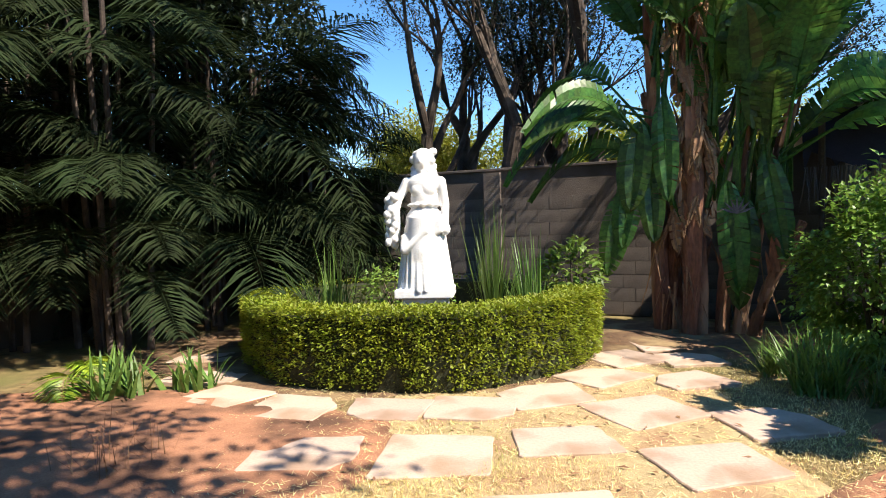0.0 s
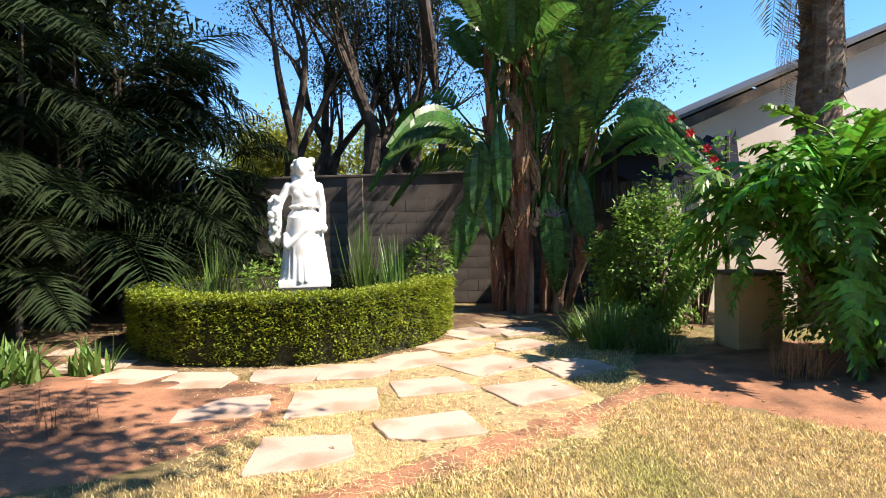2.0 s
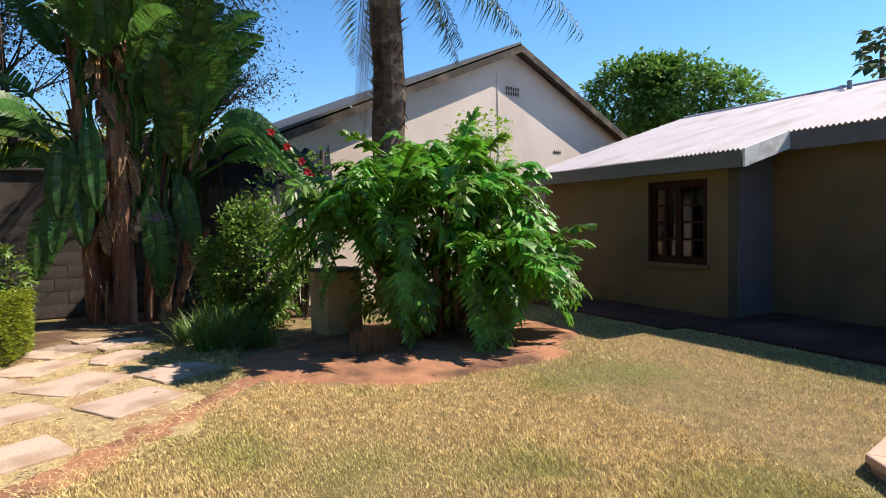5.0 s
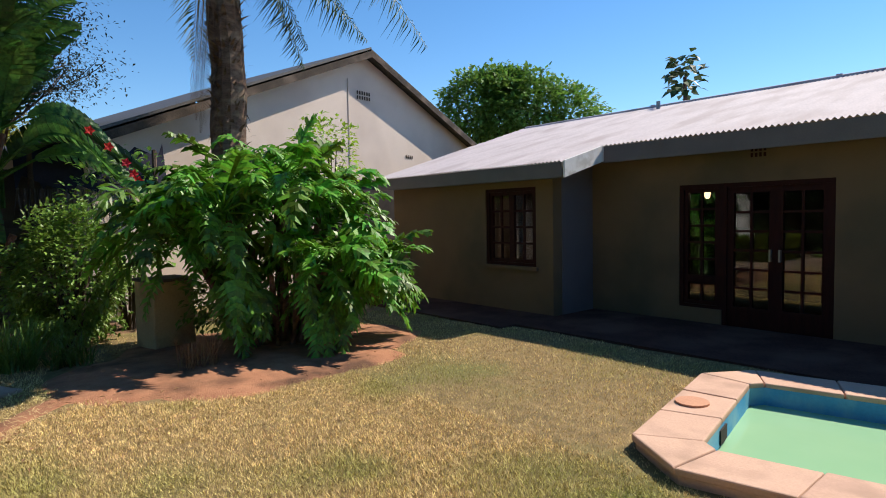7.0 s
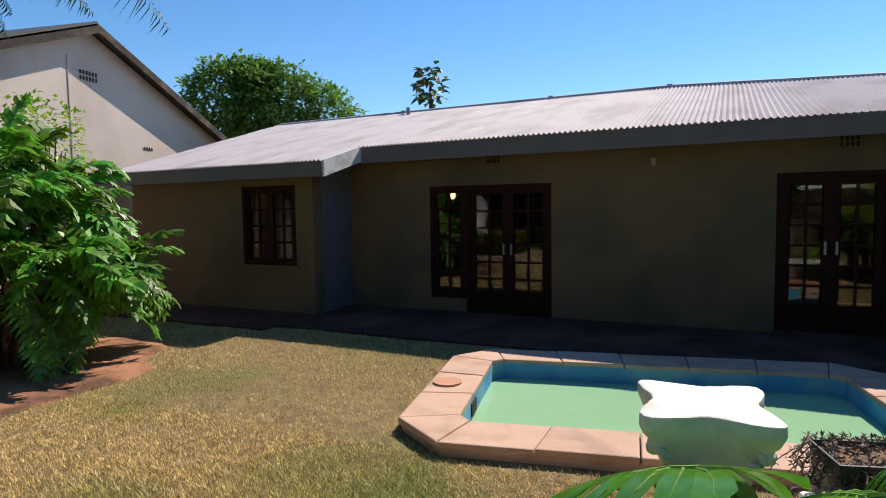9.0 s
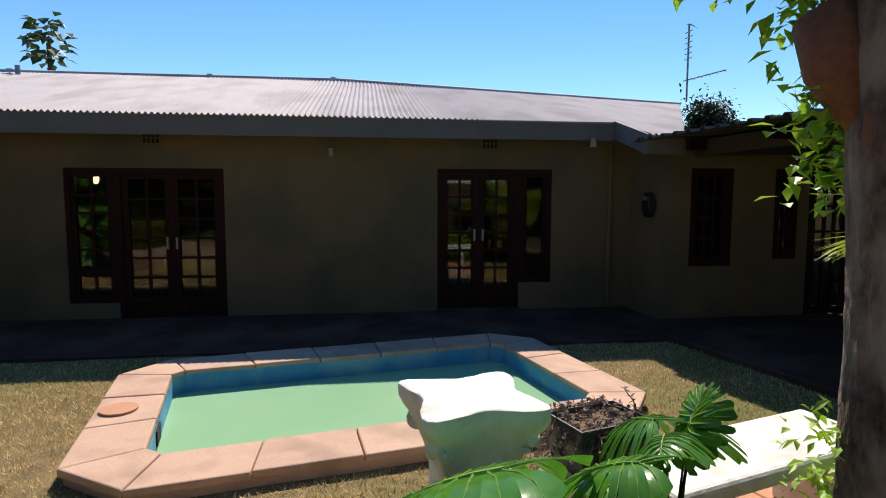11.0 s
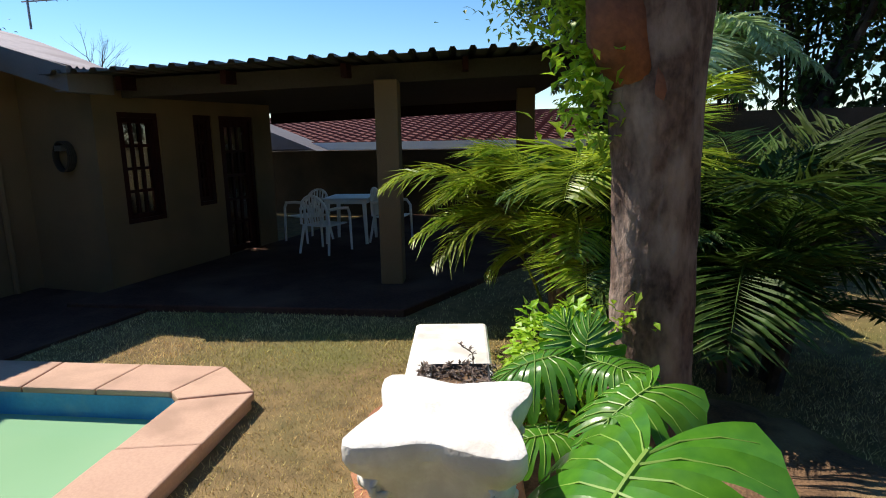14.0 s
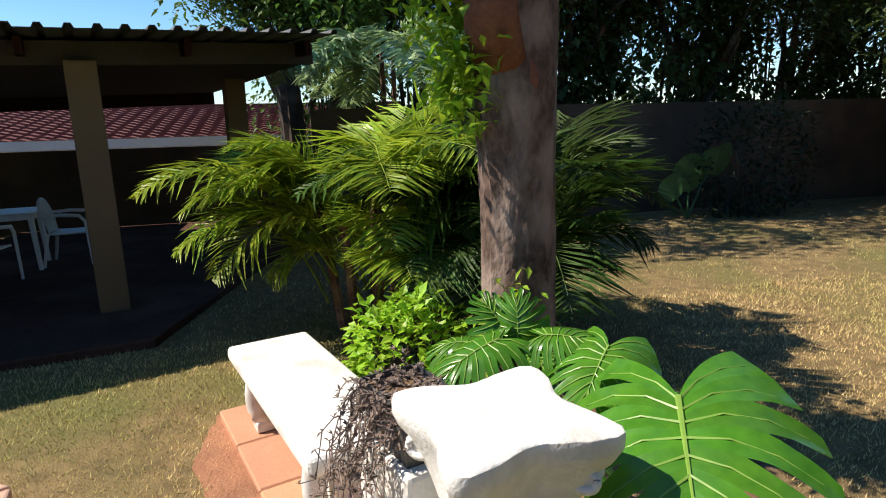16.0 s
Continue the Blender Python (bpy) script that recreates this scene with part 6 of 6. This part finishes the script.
# ---- large garden tree by the bench ----
gt = empty("garden_tree", "thick grey-barked tree trunk with vines and cut limb", "tree", (1.52, -3.2, G))
tk = Mesh()
TR = ((-0.1, 0.03, 0, 0.25), (0.2, 0.02, 0, 0.205), (0.7, 0.0, 0, 0.175), (1.3, 0.0, 0, 0.17), (1.9, 0.02, 0, 0.185), (2.35, 0.03, -0.02, 0.205), (2.8, -0.05, -0.05, 0.18), (3.4, -0.16, -0.08, 0.165), (4.6, -0.35, -0.1, 0.14))
SEG, RINGS = 72, 190
for j in range(RINGS + 1):
    z = -0.1 + 4.7 * j / RINGS
    i0 = max(k for k in range(len(TR) - 1) if TR[k][0] <= z + 1e-6)
    a, b = TR[i0], TR[i0 + 1]
    t = (z - a[0]) / (b[0] - a[0])
    t = t * t * (3 - 2 * t)
    cx, cy, rr = (a[k] + (b[k] - a[k]) * t for k in (1, 2, 3))
    for k in range(SEG):
        w = 2 * math.pi * k / SEG
        c, s_ = math.cos(w), math.sin(w)
        n1 = noise.noise((c * 1.3, s_ * 1.3, z * 1.1))
        n2 = abs(noise.noise((c * 7, s_ * 7, z * 2.6)))
        n3 = noise.noise((c * 18, s_ * 18, z * 14))
        q = rr * (1 + 0.09 * n1 + 0.10 * n2 + 0.025 * n3)
        tk.v.append((cx + q * c, cy + q * s_, z))
for j in range(RINGS):
    for k in range(SEG):
        a, b = j * SEG + k, j * SEG + (k + 1) % SEG
        tk.f.append((a, b, b + SEG, a + SEG))
tk.ob("trunk", M["bark"], gt, smooth=True)
cut = Mesh()
cut.tube([(0.08, 0.05, 1.95), (0.17, 0.12, 2.12), (0.22, 0.17, 2.26)], [0.14, 0.125, 0.10], 16, 0.4)
cut.ob("cut_limb", M["barkred"], gt, "raw red-brown cut limb stub", smooth=True)
sc_ = Mesh()
sc_.tube([(-0.02, 0.13, 1.72), (0.0, 0.15, 1.85), (0.03, 0.145, 1.98)], [0.04, 0.055, 0.04], 12, 0.5)
sc_.ob("bark_scar", M["barkred"], gt, smooth=True)
w, f, tips = Mesh(), Mesh(), []
for d, ln in (((-0.9, -0.5, 0.7), 1.8), ((-0.5, -0.8, 0.9), 1.6), ((-1.0, 0.0, 0.7), 1.6)):
    limb(w, tips, (-0.25, -0.1, 4.0), d, ln, 0.09, 2, 0.6)
w.ob("branches", M["bark"], gt)
for p in tips:
    spray(f, p, 0.5, 18, 0.09)
tagged(f.ob("crown", M["tree"], gt), kind="stuff")
v = Mesh()
for k in range(1500):
    z = U(1.7, 3.1)
    c = Vector((0.27 + 0.10 * noise.noise((z * 3, 0, 0)) + (z - 2.0) * 0.18, 0.02, z))
    p = c + Vector((rnd.gauss(0, .09), rnd.gauss(0, .1), rnd.gauss(0, .06)))
    v.leaf(p, (U(-1, 1), U(-1, 1), U(-.8, .4)), (0, 0, 1), U(.05, .10), U(.03, .055), 0.2, 0.2)
for c, n_, r_ in (((0.17, 0.1, 0.75), 60, 0.06), ((0.1, 0.18, 0.95), 40, 0.05), ((0.2, 0.1, 0.4), 50, 0.07), ((0.55, 0.3, 2.55), 50, 0.1), ((0.4, 0.2, 2.75), 90, 0.14)):
    spray(v, c, r_ * 2, n_, 0.06)
lb = Mesh()
for x, y, z in ((1.5, -0.1, 3.2), (1.0, -0.5, 3.0), (1.1, 0.25, 3.1), (1.8, -0.4, 3.4)):
    lb.tube([(0.0, 0, 2.5), (x * 0.5, y * 0.6, z - 0.15), (x, y, z)], [0.05, 0.03, 0.01], 6, 0.3)
    for j in range(9):
        q = 0.3 + 0.7 * j / 8
        spray(v, (x * q + U(-.2, .2), y * q + U(-.25, .25), 2.5 + (z - 2.5) * q + U(-.15, .2)), 0.26, 60, 0.085)
lb.ob("leafy_limb", M["bark"], gt)
v.ob("vine_leaves", M["vine"], gt, "bright green vine leaves on the trunk")


# ---- monstera ----
def monstera_leaf(m, veins, p, d, up, size, curl=0.25):
    """A broad heart-shaped leaf whose rounded fingers part towards the rim."""
    p, d = Vector(p), Vector(d).normalized()
    s = d.cross(Vector(up)).normalized()
    u = s.cross(d)
    nf = 8

    def at(a, b):
        """A place on the bowed blade: a along the midrib, b out from it."""
        return p + d * (size * a) + s * (size * b) + u * (size * (0.22 * abs(b) - 0.75 * curl * b * b * 3 - curl * 0.55 * max(a, 0) ** 2 - 0.25 * curl * min(a, 0) ** 2))

    def rim(k):
        f = k / nf
        turn = radians(-72 + 150 * f ** 0.9)
        reach = 0.36 + 0.20 * math.sin(math.pi * min(1, 0.1 + 0.95 * f)) - 0.10 * f
        return 0.02 + 0.60 * f ** 1.2, turn, reach

    def out(k, q, sg):
        t, turn, reach = rim(k)
        w = turn + 0.35 * q * (1 - k / nf)
        return t + reach * q * math.sin(w), sg * reach * q * math.cos(w)

    steps = 12
    for sg in (1, -1):
        depth = [1.2] + [rnd.choice((0.42, 0.5, 0.55, 0.62, 1.2)) for _ in range(nf - 1)] + [1.2]
        for k in range(nf):
            last = None
            for j in range(steps + 1):
                q = j / steps
                lo, mi, hi = out(k, q, sg), out(k + 0.5, q * 1.04, sg), out(k + 1, q, sg)
                g0, g1 = (0.0 if q <= c else 0.30 * math.sin(math.pi * min(1, (q - c) / (1.06 - c)) ** 0.8) + 0.16 * ((q - c) / (1 - c)) for c in (depth[k], depth[k + 1]))
                tip = 0.0 if q < 0.8 else 0.35 * ((q - 0.8) / 0.2) ** 2
                g0, g1 = g0 * 0.8 + (tip if depth[k] < 1 else 0), g1 * 0.8 + (tip if depth[k + 1] < 1 else 0)
                a = (lo[0] + (mi[0] - lo[0]) * min(g0, 0.8), lo[1] + (mi[1] - lo[1]) * min(g0, 0.8))
                b = (hi[0] + (mi[0] - hi[0]) * min(g1, 0.8), hi[1] + (mi[1] - hi[1]) * min(g1, 0.8))
                i = len(m.v)
                m.v.extend((tuple(at(*a)), tuple(at(*mi) - u * (0.022 * size * q)), tuple(at(*b))))
                if last is not None:
                    for c in (0, 1):
                        fc = (last + c, i + c, i + c + 1, last + c + 1)
                        m.f.append(fc if sg < 0 else fc[::-1])
                last = i
            ln = [at(*out(k + 0.5, q * 0.9, sg)) + u * (0.004 - 0.022 * size * q) for q in (0, 0.35, 0.7, 1.0)]
            veins.tube([tuple(x) for x in ln], [0.0045 * size * 1.6, 0.003, 0.002, 0.0008], 4)
    tip = [at(0.02 + 0.70 * k / 5, 0) + u * 0.003 for k in range(6)]
    veins.tube([tuple(x) for x in tip], [0.016 * size, 0.013 * size, 0.010 * size, 0.007 * size, 0.004 * size, 0.002 * size], 6)


mo = empty("monstera", "monstera plant with large glossy split leaves", "plant", (1.62, -2.5, G))
MB = (1.62, -2.5)
LEAVES = ((1.53, -1.97, 0.98, 0.42, 0.75, -0.25, 0.58), (1.52, -2.36, 0.98, 0.55, 0.50, -0.20, 0.32), (1.84, -2.56, 0.97, 0.90, 0.15, -0.15, 0.30), (1.75, -2.62, 0.92, 0.0, -0.10, 0.90, 0.21),
          (1.70, -2.52, 0.98, -0.40, 0.30, 0.10, 0.22), (1.86, -2.70, 0.90, 0.70, -0.50, 0.10, 0.25), (1.78, -2.66, 0.95, 0.35, -0.30, 0.70, 0.20),
          (1.80, -2.40, 0.76, 0.7, 0.3, 0.0, 0.25), (1.66, -2.36, 0.62, 0.4, 0.6, 0.0, 0.26), (1.6, -2.75, 0.75, -0.4, -0.5, 0.2, 0.24))
for x, y, z, dx, dy, dz, sz in LEAVES:
    l_ = Mesh()
    q = (x - MB[0], y - MB[1], z - G)
    l_.tube([(q[0] * 0.15, q[1] * 0.15, 0.02), (q[0] * 0.4, q[1] * 0.4, q[2] * 0.7), q], [0.013, 0.011, 0.008], 6)
    vn = Mesh()
    monstera_leaf(l_, vn, q, (dx, dy, dz), (U(-.15, .15) + 0.25, 0.3, 1), sz * 1.12, 0.5 if sz > 0.6 else U(0.5, 0.9))
    vn.ob("midrib", M["vein"], l_.ob("leaf", M["monstera"], mo, smooth=True), "pale raised veins")

# ---- litter and grass ----
lt = Mesh()
for k in range(1500):
    x, y = (U(-7, 1.5), U(2.6, 9.0)) if k < 1100 else (U(1, 5), U(3.4, 6))
    if any(((x - sx) / (w * 0.62)) ** 2 + ((y - sy) / (d * 0.62)) ** 2 < 1.0 for sx, sy, w, d, _ in STONES) and rnd.random() < 0.93:
        continue
    z = rise(x, y) + 0.03
    lt.leaf((x, y, z), (U(-1, 1), U(-1, 1), U(-.1, .2)), (U(-.3, .3), U(-.3, .3), 1), U(.03, .09), U(.012, .03), 0.2, 0.1)
tagged(lt.ob("fallen_leaves", M["deadleaf"]), "dry fallen leaves scattered on the soil", "leaf litter", kind="stuff")


st_ = Mesh()
for k in range(16000):  # loose straw between the stones
    x, y = U(-4.6, 0.6), U(2.0, 7.4)
    if ((x + 1.8) / 2.4) ** 2 + ((y - 4.7) / 2.7) ** 2 > 1 or any(((x - sx) / (w * 0.56)) ** 2 + ((y - sy) / (d * 0.58)) ** 2 < 1.0 for sx, sy, w, d, _ in STONES):
        continue
    a, l_, z = U(0, 6.28), U(0.03, 0.09), rise(x, y) + U(0.014, 0.028)
    i = len(st_.v)
    c_, s_ = math.cos(a), math.sin(a)
    st_.v.extend(((x - s_ * 0.003, y + c_ * 0.003, z), (x + s_ * 0.003, y - c_ * 0.003, z), (x + c_ * l_, y + s_ * l_, z + U(-.004, .02))))
    st_.f.append((i, i + 1, i + 2))
tagged(st_.ob("straw_litter", M["strawbit"]), "loose pale straw between the stepping stones", "straw", kind="stuff")


def path_bed(x, y):
    """The bare, strawy ground between the stones and under the palms."""
    return ((x + 1.75) / 2.3) ** 2 + ((y - 4.7) / 2.6) ** 2 < 1 or ((x + 4.4) / 3.3) ** 2 + ((y - 2.9) / 1.6) ** 2 < 1


def paved(x, y):
    px, py = x - PC[0], y - PC[1]
    if abs(px * 0.978 + py * 0.208) < HW + 0.47 and abs(py * 0.978 - px * 0.208) < HL + 0.47:
        return abs(px * 0.978 + py * 0.208) + abs(py * 0.978 - px * 0.208) < HW + HL + 0.36
    if x > (6.3 if y < 3.86 else 6.0) - 0.05 + 0.08 * noise.noise((x, y * 3, 2)) and -5.4 < y < 8.15:
        return True
    if ((x - 2.75) / 2.2) ** 2 + ((y - 5.0) / 1.65) ** 2 < 0.9 + 0.35 * noise.noise((x * 2, y * 2, 6)):
        return True
    if y < -4.85 - (RX - x) * 0.2 and x > 3.5:
        return True
    return any(((x - sx) / (w * 0.5)) ** 2 + ((y - sy) / (d * 0.5)) ** 2 < 1.0 for sx, sy, w, d, _ in STONES)


gr = Mesh()
for k in range(560000):
    if k < 200000:
        x, y = U(-2.5, 3.2), U(-1.5, 4.0)
    elif k < 470000:
        x, y = U(-3.5, 7.2), U(-5.5, 6.5)
    else:
        x, y = U(-7, 7.2), U(-9.5, 7.5)
    dens = noise.noise((x * 0.7, y * 0.7, 9)) + 0.5 * noise.noise((x * 2.3, y * 2.3, 3))
    if paved(x, y):
        continue
    shade = ((x + 4.2) / 3.4) ** 2 + ((y - 7.0) / 2.4) ** 2 < 1 or ((x + 5.6) / 3.1) ** 2 + ((y - 3.2) / 1.5) ** 2 < 1
    if shade and (dens < 0.12 or x < -3.6):
        continue
    if abs((x + 0.55) * -0.731 + (y - 3.1) * 0.682) < 0.10 + 0.12 * dens and abs((x + 0.55) * 0.682 + (y - 3.1) * 0.731) < 2.1:
        continue
    if path_bed(x, y) and dens < (-0.16 if x > -3.4 else 0.25):
        continue
    if ((x - 1.2) / 0.9) ** 2 + ((y + 3.2) / 1.3) ** 2 < 1:
        continue
    z = rise(x, y)
    a, l_ = U(0, 6.28), U(0.012, 0.032) * (1.15 + 0.6 * dens)
    b = U(0.1, 1.5)
    wx, wy = -math.sin(a) * 0.0036, math.cos(a) * 0.0036
    i = len(gr.v)
    gr.v.extend(((x + wx, y + wy, z - 0.004), (x - wx, y - wy, z - 0.004), (x + math.cos(a) * l_ * b, y + math.sin(a) * l_ * b, z + l_ * 0.85)))
    gr.f.append((i, i + 1, i + 2))
tagged(gr.ob("grass", M["blade"]), "short dry straw-coloured grass blades", "grass", kind="stuff")
